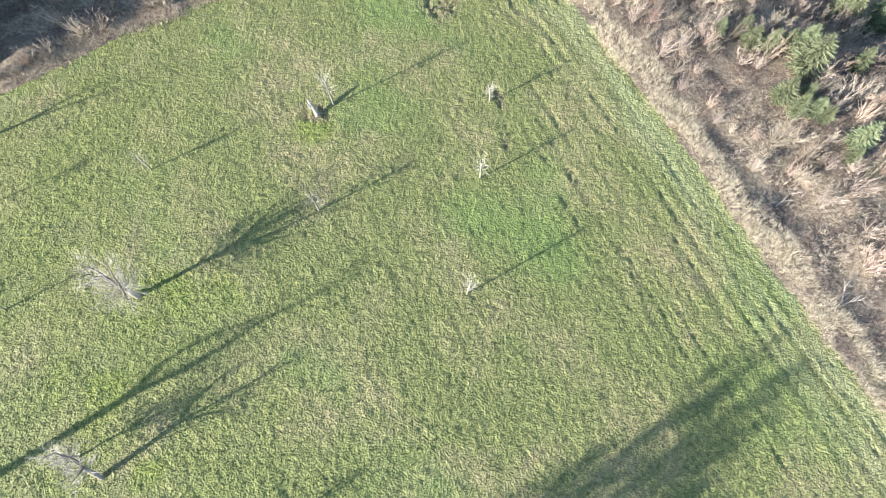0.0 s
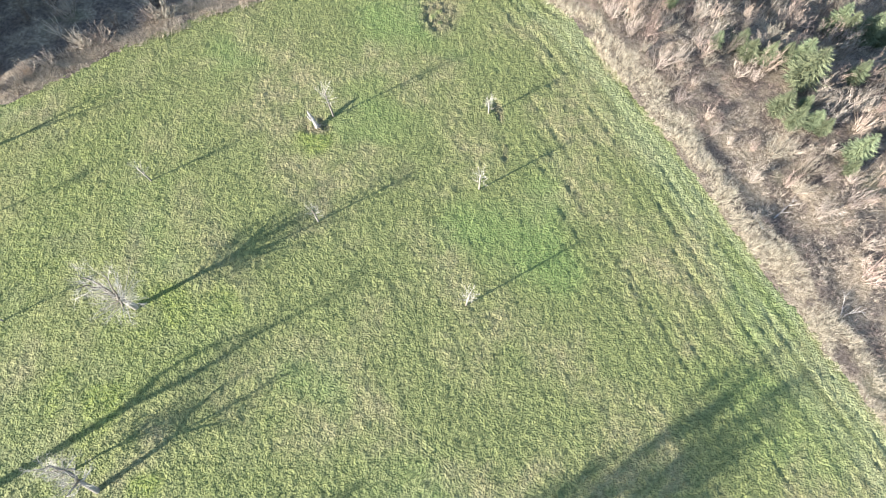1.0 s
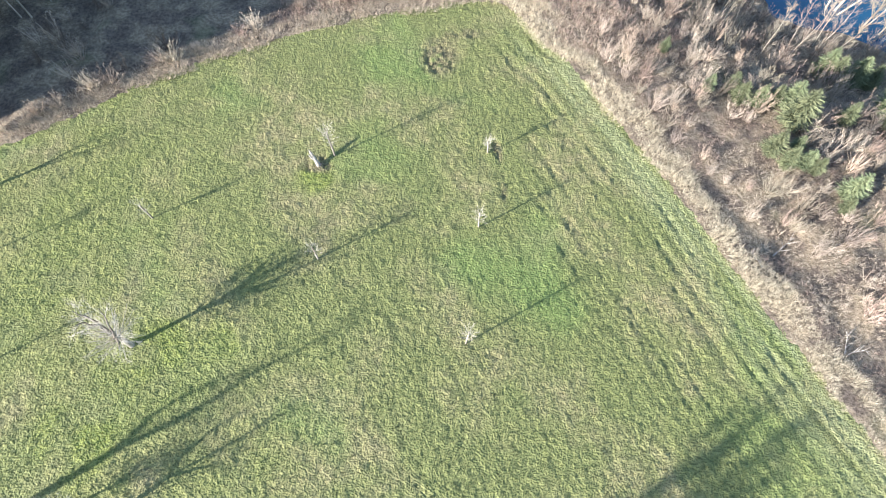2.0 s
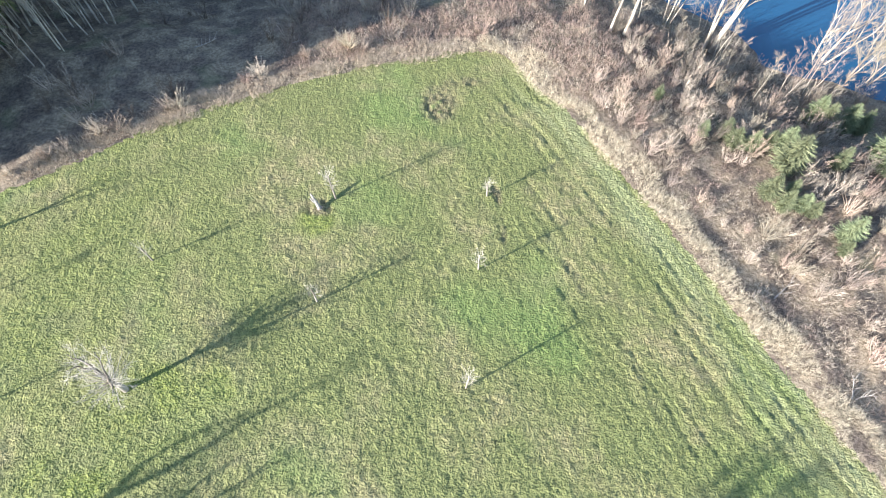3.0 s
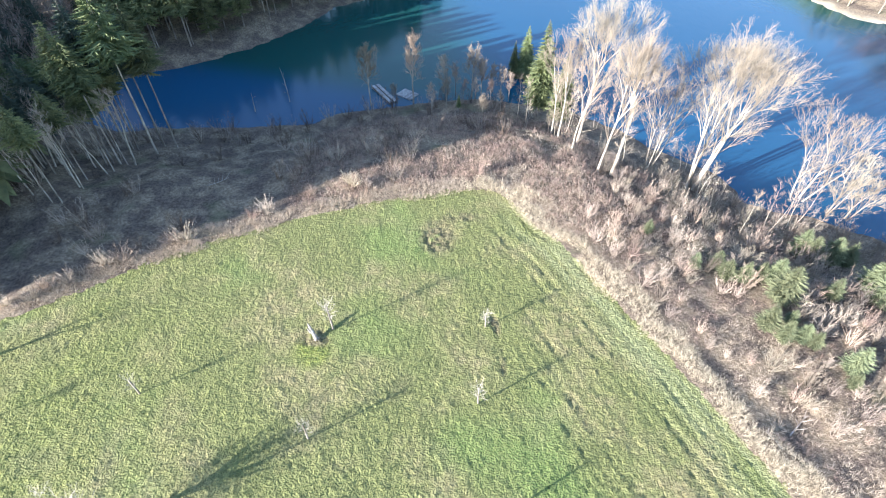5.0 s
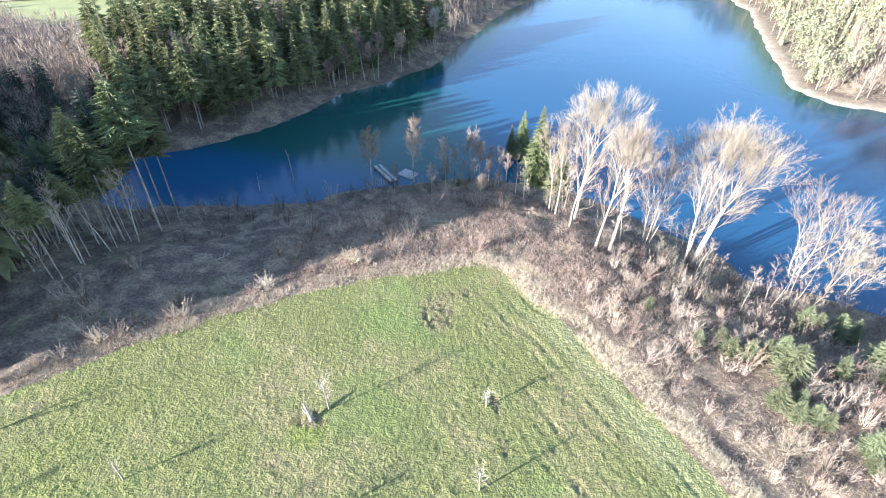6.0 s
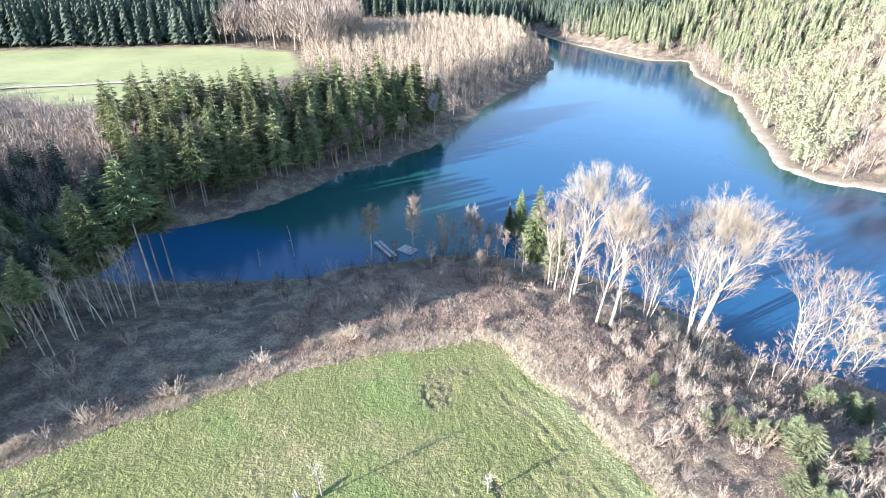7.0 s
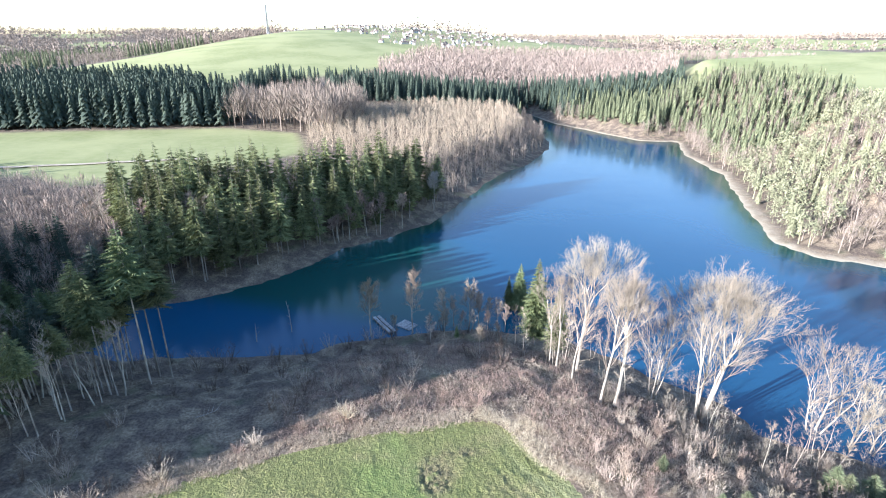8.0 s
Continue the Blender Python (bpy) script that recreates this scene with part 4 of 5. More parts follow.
def meadow_tree(seed, x, y, label, trunk, boughs, thick, spread=1.0, fine=4, levels=1, width=0.02, twig=None, rods=0):
    """A leafless tree with a few main boughs. Trunk and boughs: rows of sideways reach and height."""
    rng = random.Random(seed)
    tree = new("bare_tree")
    crown = Shape()

    def spot(side, z, depth):
        return ACROSS * side + FORWARD * depth + UP * z

    bole = Shape()
    line = [spot(side, z, 0.0) for side, z in trunk]
    bole.tube(line, [thick * (1.25 if k == 0 else 1 - 0.25 * k / (len(line) - 1)) for k in range(len(line))], 8)
    stem = part("trunk", bole, GREY_BARK, tree, smooth=True)
    for k, rows in enumerate(boughs):
        bough = Shape()
        drift = spread * rng.uniform(0.25, 0.6) * (1 if k % 2 else -1)
        way = [line[-1]] + [spot(side, z, drift * (n + 1)) for n, (side, z) in enumerate(rows)]
        full = [p for a, b in zip(way, way[1:]) for p in (a, a.lerp(b, 0.5) + 0.06 * (b - a).length * Vector((rng.gauss(0, 1), rng.gauss(0, 1), rng.gauss(0, 0.4))))] + [way[-1]]
        bough.tube(full, [thick * (0.55 - 0.45 * n / (len(full) - 1)) for n in range(len(full))], 6)
        part("limb", bough, GREY_BARK, stem, smooth=True)
        for n in range(7):
            p, w = along(full, 0.15 + 0.85 * n / 7)
            grown = []
            branching(rng, p, aside(rng, w, rng.uniform(40, 85)), spread * rng.uniform(0.5, 1.0), 0.035, levels, 30, 0.03, 0.75, grown)
            for twig_line, first, last, level in grown:
                crown.tube(twig_line, [0.6 * (first + (last - first) * m / 3) for m in range(4)], 3)
                twigs(rng, crown, twig_line, 0.35 + 0.3 * spread, fine, width, 38, 2)
    for k in range(rods):
        p, w = along(line, rng.uniform(0.62, 1.0))
        rod, _ = limb(rng, crown, p, aside(rng, w, rng.uniform(25, 95), k * 2.4), spread * rng.uniform(1.6, 2.6), 0.035, 4, 5, lift=0.09, bend=0.09)
        twigs(rng, crown, rod, 0.9, 9, width, 35, 3)
    part("crown", crown, twig or LIGHT_TWIG, tree)
    return stand(tagged(tree, label, "tree", "bare trees on the meadow"), x, y)


meadow_tree(401, -29.9, 13.9, "leafless fruit tree with a pale twiggy crown", [(0, -0.2), (0.08, 1.2), (0.2, 2.8)],
            [[(1.3, 3.7), (1.35, 5.0), (0.7, 6.2)], [(-0.5, 3.7), (-0.6, 4.7), (0.0, 6.2), (0.25, 7.9)], [(0.9, 3.4), (2.3, 4.4), (2.9, 5.2)], [(-1.0, 3.3), (-2.1, 4.3)]], 0.25, spread=1.25, fine=5, levels=1, rods=44)
meadow_tree(402, -29.9, -2.4, "small leafless fruit tree leaning on the meadow", [(0, -0.2), (0.5, 1.0), (1.0, 2.0)],
            [[(2.2, 2.5), (2.9, 3.4), (2.8, 4.2)], [(0.9, 3.0), (0.95, 3.8), (1.5, 5.2)], [(0.2, 2.9), (-0.4, 3.6)]], 0.22, spread=0.85, fine=4, rods=12)
meadow_tree(403, -60.5, -14.9, "large forked leafless tree on the meadow", [(0, -0.2), (0.3, 4.0), (0.7, 7.4), (1.3, 10.0)],
            [[(2.6, 10.9), (2.75, 12.5), (2.0, 14.0)], [(0.9, 11.3), (1.6, 13.3), (1.5, 15.0), (1.35, 16.2)], [(1.2, 11.8), (0.6, 13.2)]], 0.46, spread=1.1, fine=3, width=0.03)
meadow_tree(404, -64.2, 23.4, "forked leafless tree on the meadow", [(0, -0.2), (0.2, 2.8), (0.45, 5.6)],
            [[(1.0, 6.7), (1.3, 7.8), (1.0, 9.0)], [(0.1, 6.9), (-0.75, 8.2), (-0.3, 10.0)]], 0.24, spread=0.7, fine=2)
meadow_tree(405, -56.7, 18.5, "slender leafless tree on the meadow", [(0, -0.2), (0.05, 2.6), (0.0, 4.8)], [[(0.2, 5.5), (0.1, 6.2)], [(-0.3, 5.4)]], 0.10, spread=0.4, fine=2)
meadow_tree(406, -20.5, -9.9, "small leafless tree on the meadow", [(0, -0.2), (0.1, 1.6), (0.2, 3.0)], [[(0.3, 3.6), (0.4, 4.3)], [(-0.1, 3.6)]], 0.15, spread=0.4, fine=2)
meadow_tree(407, -32.3, -0.7, "low twiggy leafless tree beside the fruit tree", [(0, -0.2), (0.1, 0.7), (0.0, 1.3)], [[(0.5, 2.0), (0.7, 2.8)], [(-0.5, 1.9), (-0.8, 2.6)], [(0.0, 2.2), (0.1, 3.1)]], 0.10, spread=0.7, fine=4, rods=12)
for k, (x, y) in enumerate([(-32.0, -31.5), (-38, -39), (-29.0, -27.0), (-26.5, -33.0)]):
    ob = bare_tree("bare_tree", 410 + k, 20.0 - k, stems=2, crown_from=0.25, spread=0.27, limbs=14, branches=6, fine=4, thick=0.34, width=0.08, splay=7)
    stand(tagged(ob, "large dense leafless tree behind the meadow", "tree", "bare trees on the meadow"), x, y)


def sapling(seed, x, y, h):
    """A planted sapling: a thin straight stem and a fan of pale whips at its top."""
    rng = random.Random(seed)
    thing = new("sapling")
    stem, crown = Shape(), Shape()
    line, _ = limb(rng, stem, (0, 0, -0.1), UP, h * 0.92, 0.10, 6, 6, lift=0.03, bend=0.02, tip=0.7)
    part("trunk", stem, GREY_BARK, thing, smooth=True)
    for k in range(26 if h > 4.4 else 15):
        p, w = along(line, rng.uniform(0.45, 1.0))
        whip, _ = limb(rng, crown, p, aside(rng, w, rng.uniform(25, 70), k * 2.4), h * rng.uniform(0.16, 0.30) + 0.25, 0.015, 3, 4, lift=0.10, bend=0.08)
        twigs(rng, crown, whip, 0.45, 6, 0.018, 35, 2)
    part("crown", crown, LIGHT_TWIG, thing)
    stand(tagged(thing, "pale leafless sapling standing on the meadow", "sapling", "saplings on the meadow"), x, y)


for k, (x, y, h) in enumerate(SAPLINGS):
    sapling(420 + k, x, y, h)

# bushes along the meadow's shaded edge
bushes = [tagged(shrub("bush", 430 + k, 2.2, stems=32, spread=66, twig=(STRAW, BROWN_TWIG, RUST_TWIG)[k % 3], fine=6, width=0.038), ("straw-coloured dry bush at the meadow's edge", "grey-brown leafless bush at the meadow's edge", "rusty bramble bush at the meadow's edge")[k % 3], "bush", "bushes at the meadow's edge") for k in range(6)]
stands(bushes, EDGE_BUSHES, 2.1, 10)

# scrub between the meadow and the lake
def scrub_ground(x, y):
    edge = outline_distance(x, y, FIELD)
    return (edge > 3.0) & (shore_at(x, y) > 2) & (x > 12) & (x < 75) & (y > -5) & (y < 72) & ~((y > 56) & (x < 26))


scrub = [tagged(shrub("shrub", 440 + k, 2.5, stems=19 + 3 * (k % 3), spread=(30, 46, 38)[k % 3], twig=(BROWN_TWIG, RUST_TWIG, PALE_TWIG, BROWN_TWIG)[k % 4], fine=7, width=0.030, thick=0.018),
                ("grey-brown leafless shrub", "reddish leafless shrub", "pale straw-coloured leafless shrub", "twiggy brown leafless shrub")[k % 4] + " in the scrub", "shrub", "shrubs in the scrub") for k in range(8)]
grown = sown((12, -5), (75, 72), 2.75, lambda x, y: scrub_ground(x, y) & (rolling(x, y, 9, 61) > 0.24) & ((y > 26) | (rolling(x, y, 6, 62) > 0.66)), 63)
heights = np.random.default_rng(64).uniform(1.3, 3.6, len(grown))
stands(scrub, [(float(x), float(y), float(h)) for (x, y), h in zip(grown, heights)], 2.5, 11)

# thin trees and brush among the shore trees
thin = [tagged(bare_tree("bare_tree", 450 + k, 12, stems=1 + k % 2, crown_from=0.2, spread=0.2, limbs=13, branches=4, fine=4, thick=0.09, width=0.03, twig=(PALE_TWIG, BROWN_TWIG, STRAW)[k]), "thin pale leafless tree in the shore thicket", "tree", "thin trees in the shore thicket") for k in range(3)]
rows = sown((16, 56), (70, 92), 3.5, lambda x, y: (shore_at(x, y) > 0.3) & (shore_at(x, y) < 13) & (outline_distance(x, y, FIELD) > 9) & (rolling(x, y, 7, 57) > 0.35), 58)
heights = np.random.default_rng(59).uniform(4, 11, len(rows))
stands(thin, [(float(x), float(y), float(h)) for (x, y), h in zip(rows, heights)], 12, 14)
# the second kind takes the brown that has the bank's shade in it
brush = [tagged(shrub("bush", 455 + k, 2.5, stems=16, spread=50, twig=(BROWN_TWIG, SHADE_BROWN)[k], fine=4), "dark leafless brush along the shaded shore", "bush", "brush along the shaded shore") for k in range(2)]
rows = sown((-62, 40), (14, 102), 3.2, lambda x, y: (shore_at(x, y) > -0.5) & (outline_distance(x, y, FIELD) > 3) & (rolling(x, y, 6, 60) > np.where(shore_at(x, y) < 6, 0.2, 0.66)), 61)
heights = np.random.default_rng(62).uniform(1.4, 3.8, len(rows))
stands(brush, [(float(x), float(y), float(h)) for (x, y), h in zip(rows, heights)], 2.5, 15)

# spruces on the far bank of the inlet
bank = [tagged(spruce("spruce_tree", 460 + k, 25, crown_from=0.12 + 0.06 * k, wide=0.125 + 0.01 * k, whorls=25, fronds=8, feathers=4, droop=0.22, full=0.46, thick=0.22, ragged=0.45, needles=NEEDLES), "dark green spruce on the lake bank", "tree", "spruces on the far bank") for k in range(5)]
rows = sown((-105, 110), (20, 235), 4.1, lambda x, y: bank_side(x, y) & (shore_at(x, y) <= 46) & (shore_at(x, y) > 5) & (x > -0.62 * y), 65)
heights = np.random.default_rng(66).uniform(16, 24, len(rows))
stands(bank, [(float(x), float(y), float(h)) for (x, y), h in zip(rows, heights)], 25, 12)
front = [tagged(bare_tree("bare_tree", 480 + k, 13, crown_from=0.4, spread=0.2, limbs=11, branches=4, fine=4, thick=0.12, twig=(PALE_TWIG, RUST_TWIG)[k], width=0.07), "leafless tree in front of the spruces", "tree", "bare trees on the far bank") for k in range(2)]
rows = sown((-100, 110), (20, 235), 7.0, lambda x, y: bank_side(x, y) & (shore_at(x, y) <= np.where(rolling(x, y, 14, 92) > 0.55, 34, 10)) & (shore_at(x, y) > 3), 67)
heights = np.random.default_rng(68).uniform(9, 19, len(rows))
stands(front, [(float(x), float(y), float(h)) for (x, y), h in zip(rows, heights)], 13, 13)

# lit trees that stand out before the dark spruces
for k, (x, y, h) in enumerate(BANK_FRONT):
    ob = bare_tree("bare_tree", 490 + k, h, stems=1 + k % 2, crown_from=0.5, spread=0.24, limbs=14, branches=6, fine=8, thick=0.13, twig=LIGHT_TWIG if k == 3 else RUST_TWIG, width=0.06, splay=4)
    stand(tagged(ob, "slim leafless tree lit before dark spruces", "tree", "bare trees on the far bank"), x, y)

# the wood that shades the inlet's bank
SHADE_WOOD = [(-64, 36), (-62, 60), (-68, 76), (-84, 86), (-128, 136), (-200, 205), (-260, 150), (-210, -44), (-150, -12)]
wood("low_shade_wood", (-260, 74), (-58, 205), 5.0, lambda x, y: in_outline(x, y, SHADE_WOOD) & (y >= 76) & ((x > -1.08 * y) | (y >= 100) | (x <= -150)), (10, 15), CONIFERS, NEEDLES, 215, "low dark spruce wood behind the inlet")
wood("shade_wood", (-260, -45), (-58, 205), 4.6, lambda x, y: in_outline(x, y, SHADE_WOOD) & ((y < 76) | ((x <= -1.08 * y) & (y < 100) & (x > -150))), (22, 29), CONIFERS, NEEDLES, 211, "dense dark spruce wood beside the inlet")

# ---- built things and dead wood ----
def jetty():
    """Two plank walkways side by side on floats."""
    thing = new("jetty")
    along_way = Vector((5.2, -8.4, 0)).normalized()
    across = Vector((-along_way.y, along_way.x, 0))
    for lane in range(2):
        off = lane * 1.0
        for k in range(26):
            plank = Shape()
            m = Matrix(((along_way.x, across.x, 0, 0), (along_way.y, across.y, 0, 0), (0, 0, 1, 0), (0, 0, 0, 1)))
            plank.box(Vector((k * 0.31, off, 0.42)), Vector((k * 0.31 + 0.28, off + 0.72, 0.47)), m)
            part("plank", plank, WEATHERED, thing)
        for side in (0.06, 0.54):
            beam = Shape()
            beam.box(Vector((0, off + side, -0.15)), Vector((8.0, off + side + 0.12, 0.415)), m)
            part("beam", beam, GREY_BARK, thing)
    for k in range(4):
        post = Shape()
        foot = along_way * (0.4 + 2.4 * k) + across * (1.85 if k % 2 else -0.12)
        post.tube([foot + UP * -1.6, foot + UP * 0.2, foot + UP * 1.0], [0.09, 0.09, 0.08], 7)
        part("post", post, GREY_BARK, thing)
    thing.location = (-14.0, 103.6, WATER)
    tagged(thing, "grey weathered plank jetty floating at the lake shore", "jetty")


def raft():
    """A low moored raft overgrown with brush."""
    thing = new("raft")
    for k in range(9):
        board = Shape()
        board.box((k * 0.42 - 1.9, -1.4, -0.1), (k * 0.42 - 1.53, 1.5, 0.22 + 0.03 * (k % 2)))
        part("board", board, WEATHERED, thing)
    thing.matrix_world = pose(-6.3, 100.6, WATER, 0, 0, -38)
    tagged(thing, "dark weathered board raft moored beside the jetty", "raft")


def dead_trunk():
    """The bleached, broken trunk on the meadow, leaning."""
    rng = random.Random(601)
    thing = new("dead_tree")
    bole = Shape()
    line = [Vector((0.9, -1.0, -0.2)), Vector((0.65, -0.75, 0.35)), Vector((0.2, -0.2, 1.1)), Vector((-0.35, 0.35, 2.0)), Vector((-0.8, 0.9, 2.75)), Vector((-1.0, 1.15, 3.2))]
    bole.tube(line, [0.62, 0.5, 0.42, 0.38, 0.26, 0.06], 10)
    bole.tube([line[2], Vector((-0.45, -0.25, 1.7)), Vector((-0.95, 0.05, 2.3)), Vector((-1.15, 0.2, 2.6))], [0.3, 0.22, 0.14, 0.03], 8)
    part("bole", bole, DEAD_WOOD, thing)
    for k in range(3):
        snag = Shape()
        p, way = along(line, 0.45 + 0.15 * k)
        limb(rng, snag, p, aside(rng, way, 50), 0.8, 0.09, 6, 3, tip=0.3)
        part("snag", snag, DEAD_WOOD, thing)
    root = Shape()
    for k in range(9):
        turn = 2 * math.pi * k / 9
        limb(rng, root, (0.9, -1.0, 0.25), Vector((math.cos(turn), math.sin(turn), -0.12)), rng.uniform(0.6, 1.1), 0.16, 6, 4, lift=-0.05)
    part("root_plate", root, BRACKEN, thing, "rusty brown crumbling root plate")
    stand(tagged(thing, "bleached broken dead tree leaning on the meadow", "dead tree"), -14.2, 35.0, 0, 0.48)


def fallen_branch(seed, x, y, turn, size, label):
    rng = random.Random(seed)
    thing = new("fallen_branch")
    shape = Shape()
    line, _ = limb(rng, shape, (-size / 2, 0, 0.15), Vector((1, 0.1, 0.05)), size, 0.045 * size ** 0.5, 6, 5, lift=0.0)
    part("stem", shape, DEAD_WOOD, thing)
    for k in range(4):
        fork = Shape()
        p, way = along(line, 0.3 + 0.18 * k)
        limb(rng, fork, p, (aside(rng, way, 45) + 0.25 * UP).normalized(), size * 0.4, 0.025 * size ** 0.5, 5, 4, lift=0.05)
        part("fork", fork, DEAD_WOOD, thing)
    stand(tagged(thing, label, "branch", "fallen branches"), x, y, turn)


def drowned_pole(seed, x, y, h):
    rng = random.Random(seed)
    thing = new("dead_tree")
    stem = Shape()
    line, _ = limb(rng, stem, (0, 0, -1.5), UP, h + 1.5, 0.1, 6, 7, bend=0.03, tip=0.2)
    part("trunk", stem, PALE_BARK, thing)
    for k in range(5):
        twig = Shape()
        p, way = along(line, 0.35 + 0.11 * k)
        limb(rng, twig, p, aside(rng, way, 60), 0.9, 0.03, 4, 3)
        part("branch", twig, PALE_BARK, thing)
    thing.location = (x, y, WATER)
    tagged(thing, "thin dead tree standing in the water", "dead tree")


jetty()
raft()
dead_trunk()
fallen_branch(611, -19.5, 63.8, 35, 3.0, "bleached forked branch on the shaded bank")
fallen_branch(612, 39.2, 13.6, 60, 2.6, "bleached curved branch in the dry grass")
fallen_branch(613, 40.0, 12.6, 10, 2.2, "bleached curved branch in the dry grass")
fallen_branch(614, 33.0, 22.5, 100, 2.0, "pale broken branch beside the meadow's edge")
fallen_branch(615, 36.5, 24.0, 30, 3.4, "long pale branch lying on dry grass")
fallen_branch(616, -33.0, 63.0, 20, 3.5, "grey branch lying on the shaded bank")
drowned_pole(621, -30.4, 98.0, 7.5)
drowned_pole(622, -36.5, 94.0, 4.0)


# ---- the village on the far hill ----
def house(name, wide, deep, wall_high, roof_high, label):
    thing = new(name)
    wall = Shape()
    wall.box((-wide / 2, -deep / 2, -2), (wide / 2, deep / 2, wall_high))
    for s in (-1, 1):
        wall.quad((s * wide / 2, -deep / 2, wall_high), (s * wide / 2, deep / 2, wall_high), (s * wide / 2, 0, wall_high + roof_high))
    part("wall", wall, RENDER_WALL, thing)
    roof = Shape()
    over, thick = 0.5, 0.25
    for s in (-1, 1):
        eave, ridge = Vector((0, s * (deep / 2 + over), wall_high - over * roof_high * 2 / deep)), Vector((0, 0, wall_high + roof_high))
        x = Vector((wide / 2 + over, 0, 0))
        up = UP * thick
        roof.quad(eave - x + up, eave + x + up, ridge + x + up, ridge - x + up)
        roof.quad(eave - x, ridge - x, ridge + x, eave + x)
        roof.quad(eave - x, eave + x, eave + x + up, eave - x + up)
    part("roof", roof, ROOF_TILE, thing)
    chimney = Shape()
    chimney.box((wide * 0.15, 0.3, wall_high + roof_high * 0.4), (wide * 0.15 + 0.9, 1.2, wall_high + roof_high + 1.1))
    part("chimney", chimney, ROOF_TILE, thing)
    for k in range(int(wide // 4)):
        for s in (-1, 1):
            pane = Shape()
            x = -wide / 2 + (k + 0.5) * wide / int(wide // 4)
            pane.box((x - 0.7, s * (deep / 2 + 0.03) - 0.05, wall_high - 2.3), (x + 0.7, s * (deep / 2 + 0.03) + 0.05, wall_high - 0.7))
            part("window", pane, GLASS, thing)
    return tagged(thing, label, "house", "houses of the village")


GLASS = mottled("dark_window_glass", (0.03, 0.035, 0.04), (0.06, 0.07, 0.08), 0.5, rough=0.1)
homes = [house("house", 12, 10, 6, 4.5, "white house with a dark gabled roof"), house("house", 16, 11, 6, 5, "long white house with a dark roof"),
         house("house", 10, 9, 8, 4, "tall pale house with a dark roof"), house("barn", 30, 15, 6, 4, "long pale barn with a low dark roof")]


def village_ground(x, y):
    side = x / y
    return (side > -0.30) & (side < 0.20) & (y > 1000 - 170 * ((side > -0.1) & (side < 0.12)) + 260 * (side < -0.18)) & (rolling(x, y, 90, 81) > 0.36)


spots = sown((-460, 820), (320, 1560), 29.0, village_ground, 82)
spots = spots[np.random.default_rng(84).permutation(len(spots))]
stands_at = np.random.default_rng(83)
for k, (x, y) in enumerate(spots[:260]):
    kind = homes[3 if k % 17 == 5 else k % 3]
    where = pose(float(x), float(y), float(land(x, y)), 0, 0, float(stands_at.uniform(0, 180))) @ Matrix.Scale(0.66, 4)
    if k < 3 or k == 5:
        (homes[k] if k < 3 else homes[3]).matrix_world = where
    else:
        copy_thing(kind, where)
wood("village_trees", (-460, 820), (320, 1560), 21.0, village_ground, (6, 12), LEAFLESS + CONIFERS[:2], BEECH, 221, "leafless trees between the village houses")


def mast(x, y, tall):
    thing = new("radio_mast")
    for k in range(3):
        leg = Shape()
        a = 2 * math.pi * k / 3
        out = Vector((math.cos(a), math.sin(a), 0))
        leg.tube([out * 2.2 - UP * 2, out * 1.2 + UP * tall * 0.5, out * 0.7 + UP * tall], [0.9, 0.8, 0.6], 5)
        part("leg", leg, MAST_STEEL, thing)
    for k in range(10):
        brace = Shape()
        z = tall * (k + 0.5) / 10
        r = 2.0 - 1.2 * z / tall
        brace.tube([Vector((r, 0, z)), Vector((-r / 2, r * 0.87, z + 2)), Vector((-r / 2, -r * 0.87, z))], [0.2, 0.2, 0.2], 4)
        part("brace", brace, MAST_STEEL, thing)
    for k in range(2):
        deck = Shape()
        deck.tube([UP * (tall - 2 - 5 * k), UP * (tall - 0.5 - 5 * k)], [1.9, 1.9], 8)
        part("antenna", deck, MAST_STEEL, thing)
    stand(tagged(thing, "slender grey radio mast behind the hill", "mast"), x, y)


mast(-310.0, 1060.0, 50.0)


def farm_track():
    """The pale gravel track across the far meadow."""
    shape = Shape()
    line = [Vector((-330 + 6.2 * k, 203 + 9 * ease(k, 10, 36) + 16 * ease(k, 24, 40), 0)) for k in range(38)]
    for a, b in zip(line, line[1:]):
        side = Vector((-(b - a).y, (b - a).x, 0)).normalized() * 1.5
        corners = [a - side, b - side, b + side, a + side]
        shape.quad(*[(c.x, c.y, float(land(c.x, c.y)) + 0.35) for c in corners])
    ob = new("farm_track", shape.mesh("farm_track", CLAY))
    tagged(ob, "pale gravel farm track across the meadow", "track", kind="structure")


farm_track()

# ---- low growth ----
def blades(seed, count, height=1.0, wide=0.45, thick=0.06, lean=40):
    """A clump of dead blades of unit height."""
    rng = random.Random(seed)
    shape = Shape()
    for _ in range(count):
        turn, out = rng.uniform(0, 2 * math.pi), math.sqrt(rng.random())
        foot = Vector((math.cos(turn), math.sin(turn), 0)) * out * wide - 0.06 * UP
        way = aside(rng, UP, rng.uniform(0.2, 1) * lean, turn + rng.uniform(-0.9, 0.9))
        shape.sliver(foot, foot + way * height * rng.uniform(0.6, 1.05), thick * rng.uniform(0.6, 1.4), Vector((rng.gauss(0, 1), rng.gauss(0, 1), 0)))
    return shape


TUFTS = [blades(500 + k, 56, thick=0.022, lean=56) for k in range(4)]
FLAT_TUFTS = [blades(510 + k, 46, 0.9, 0.62, 0.045, 74) for k in range(4)]


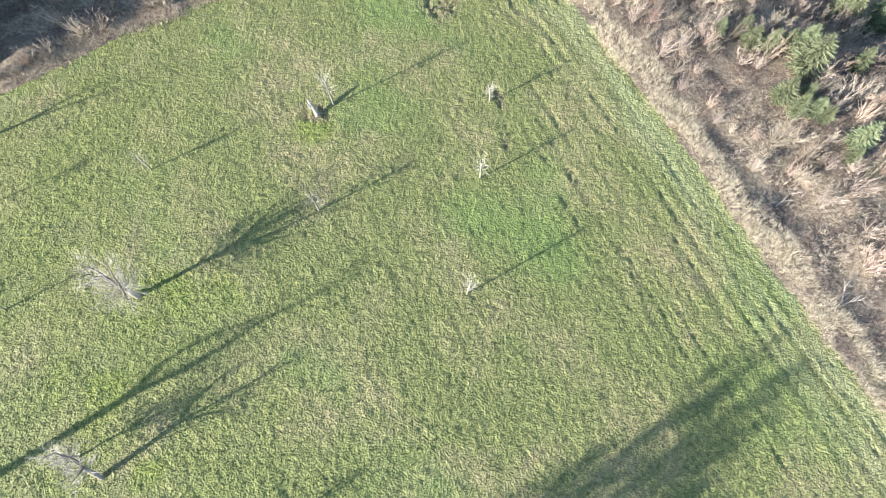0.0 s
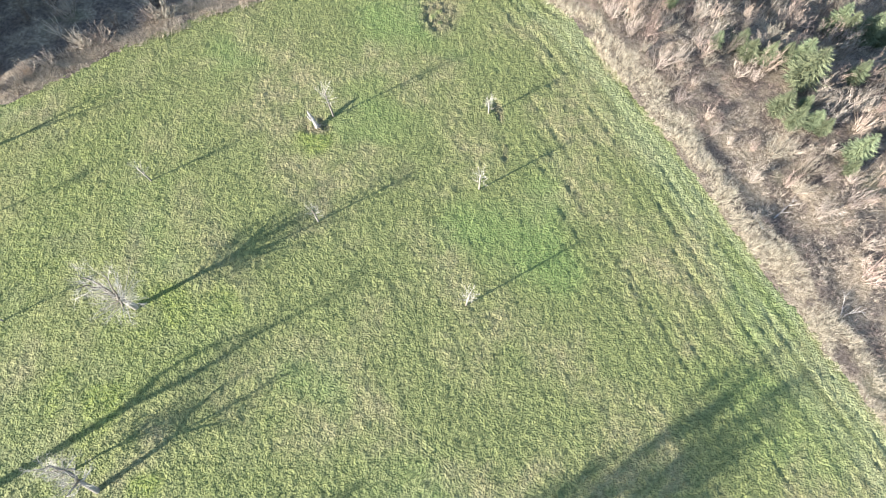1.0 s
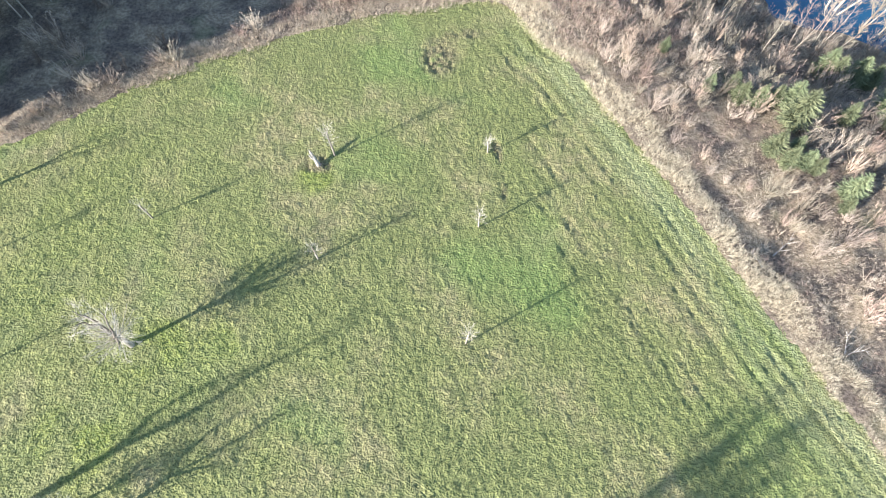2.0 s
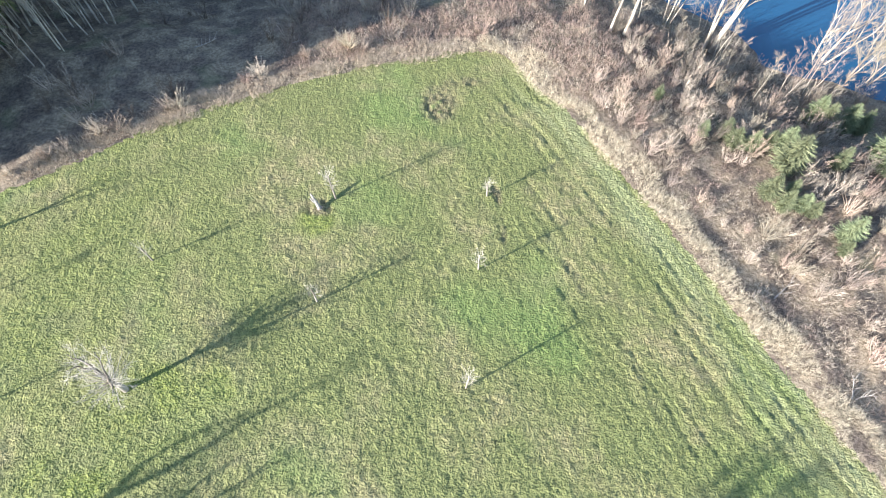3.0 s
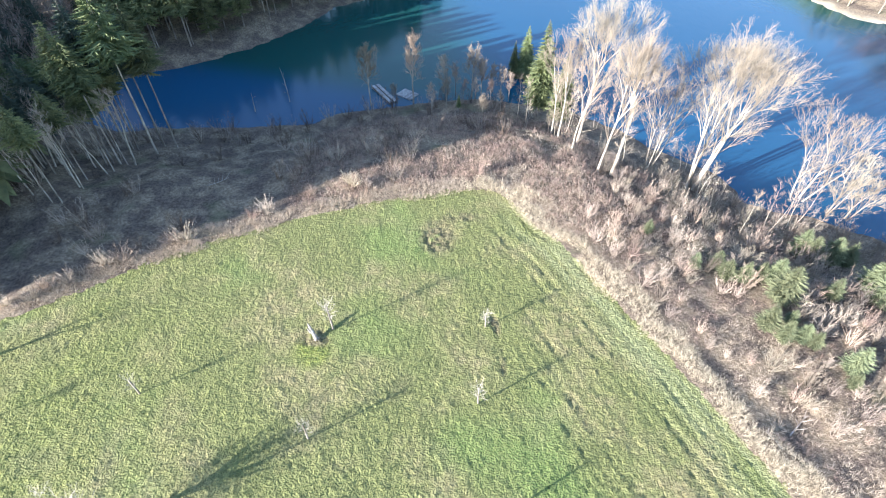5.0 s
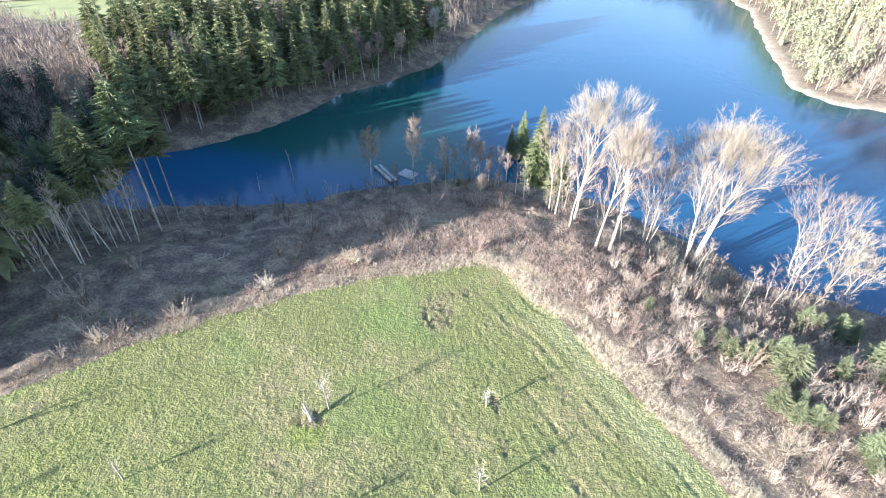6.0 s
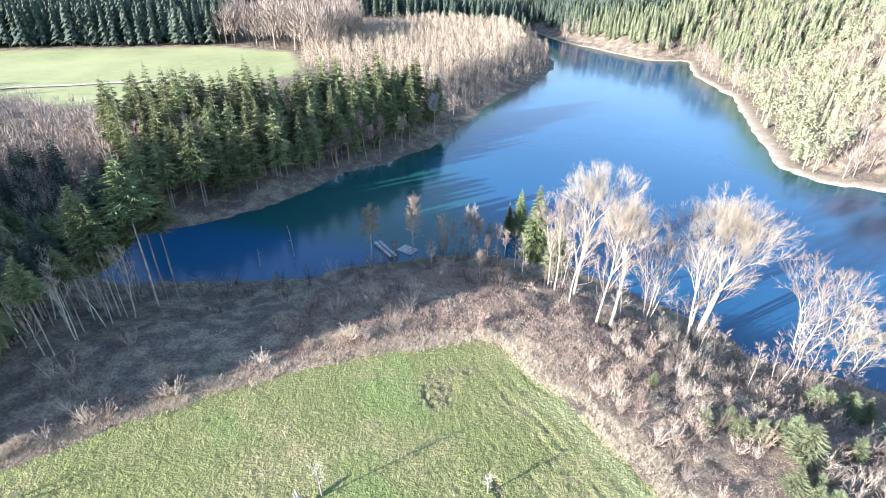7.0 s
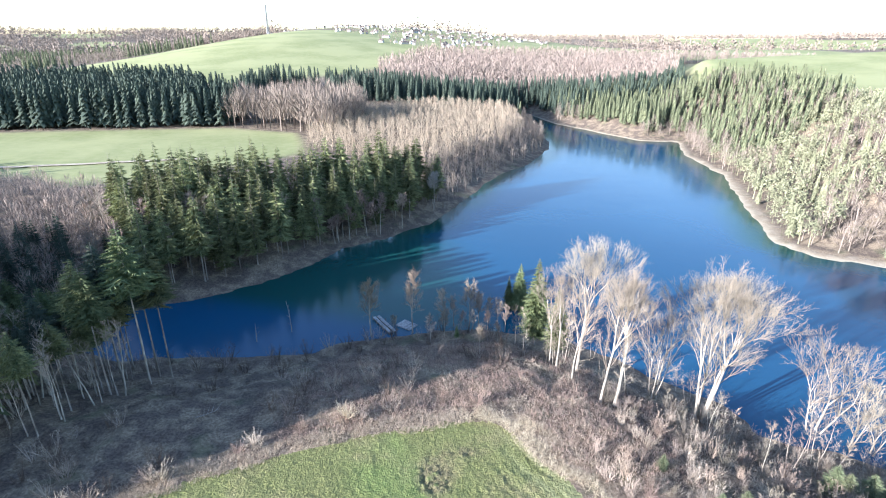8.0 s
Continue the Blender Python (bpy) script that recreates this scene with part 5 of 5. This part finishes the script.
def verge(x, y):
    edge = outline_distance(x, y, FIELD) + 2.0 * (rolling(x, y, 3.5, 71) - 0.5)
    return (edge > -0.45) & (edge < np.where(x > 12, 2.6, 2.4)) & (y < 66) & (x > -64) & (rolling(x, y, 1.7, 77) > 0.22)


def heath(x, y):
    edge = outline_distance(x, y, FIELD)
    return (edge > 1.5) & (x > -22) & (x < 34) & (y > 50) & (shore_at(x, y) > 7) & (y < 90)


def bank_floor(x, y):
    return (outline_distance(x, y, FIELD) > 2) & (shore_at(x, y) > 0.5) & (x > -75) & (x < 14) & (y > 35) & (y < 100)


def lower(x, y):
    return (outline_distance(x, y, FIELD) > 2.5) & (shore_at(x, y) > 1) & (x > 14) & (x < 80) & (y > -8) & (y < 80)


def cover(name, low, high, gap, inside, tall, shapes, material, seed, label, category="undergrowth"):
    places = sown(low, high, gap, inside, seed)
    sizes = np.random.default_rng(seed + 1).uniform(*tall, len(places))
    return scatter(name, shapes, places, sizes, material, seed, label, category, tilt=0.1)


cover("low_verge_grass", (-64, 20), (4, 68), 0.38, lambda x, y: verge(x, y) & (x < 4) & (rolling(x, y, 4, 78) > 0.15), (0.35, 1.05), FLAT_TUFTS, STRAW, 705, "low straw-coloured grass along the shaded edge", "dry grass")
cover("verge_grass", (4, -9), (60, 68), 0.45, verge, (0.35, 1.25), TUFTS, STRAW, 701, "tall pale dry grass along the meadow's edge", "dry grass")
cover("dead_bracken", (-22, 50), (34, 90), 0.95, lambda x, y: heath(x, y) & (rolling(x, y, 3, 72) > 0.3), (0.7, 1.4), FLAT_TUFTS, BRACKEN, 711, "rusty dead bracken on the headland", "bracken")
cover("heath_grass", (-22, 50), (34, 90), 1.1, lambda x, y: heath(x, y) & (rolling(x, y, 4, 73) > 0.5), (0.5, 1.0), FLAT_TUFTS, STRAW, 721, "pale dry grass among the bracken", "dry grass")
# a dark cover: the bank's deep shade is put into its colour
cover("bank_grass", (-75, 35), (14, 100), 1.4, bank_floor, (0.3, 0.8), FLAT_TUFTS, SHADE_BROWN, 731, "withered growth on the bank, coloured dark for its shade", "undergrowth")
cover("lower_grass", (14, -8), (80, 80), 0.92, lambda x, y: lower(x, y) & (rolling(x, y, 5, 74) > np.where(y > 24, 0.52, 0.33)), (0.4, 1.0), FLAT_TUFTS, STRAW, 741, "flattened pale dry grass between the shrubs", "dry grass")
cover("lower_bracken", (14, -8), (80, 80), 1.1, lambda x, y: lower(x, y) & (rolling(x, y, 5, 74) < 0.40), (0.4, 0.9), FLAT_TUFTS, BRACKEN, 751, "brown dead bracken between the shrubs", "bracken")

# brush added as a dark layer, standing in for shade beneath the spruces
cover("far_bank_brush", (-100, 105), (12, 200), 2.0, lambda x, y: (shore_at(x, y) > 1) & (shore_at(x, y) < 26) & in_outline(x, y, BANK_WOOD, 9), (0.8, 2.2), THIN_LEAFLESS, SHADE_BROWN, 771, "leafless brush under the bank spruces, coloured dark for shade")


def sward_tufts():
    """Small tufts all over the meadow."""
    places = sown((-62, -9), (46, 62.5), 0.34, lambda x, y: outline_distance(x, y, FIELD) < -0.1, 761)
    rng = np.random.default_rng(762)
    n = len(places)
    size = rng.uniform(0.05, 0.14, n)
    turn = rng.uniform(0, 2 * np.pi, (n, 2))
    base = np.stack([places[:, 0], places[:, 1], meadow_height(places[:, 0], places[:, 1]) - 0.03], -1)
    points = []
    for k in range(2):
        side = np.stack([np.cos(turn[:, k]), np.sin(turn[:, k]), 0 * size], -1) * size[:, None] * 0.6
        tip = np.stack([rng.normal(0, 0.45, n) * size, rng.normal(0, 0.45, n) * size, size], -1)
        points += [base - side, base + side, base + tip]
    points = np.stack(points, 1).reshape(-1, 3)
    data = array_mesh("meadow_grass", points, np.arange(len(points)).reshape(-1, 3), GRASS)
    data.attributes.new("rich", "FLOAT", "POINT").data.foreach_set("value", rich_at(points[:, 0], points[:, 1]).astype(np.float32))
    data.attributes.new("strip", "FLOAT", "POINT").data.foreach_set("value", strip_at(points[:, 0], points[:, 1]).astype(np.float32))
    tagged(new("meadow_grass", data), "short green and yellowed grass tufts on the meadow", "grass", kind="stuff")


sward_tufts()
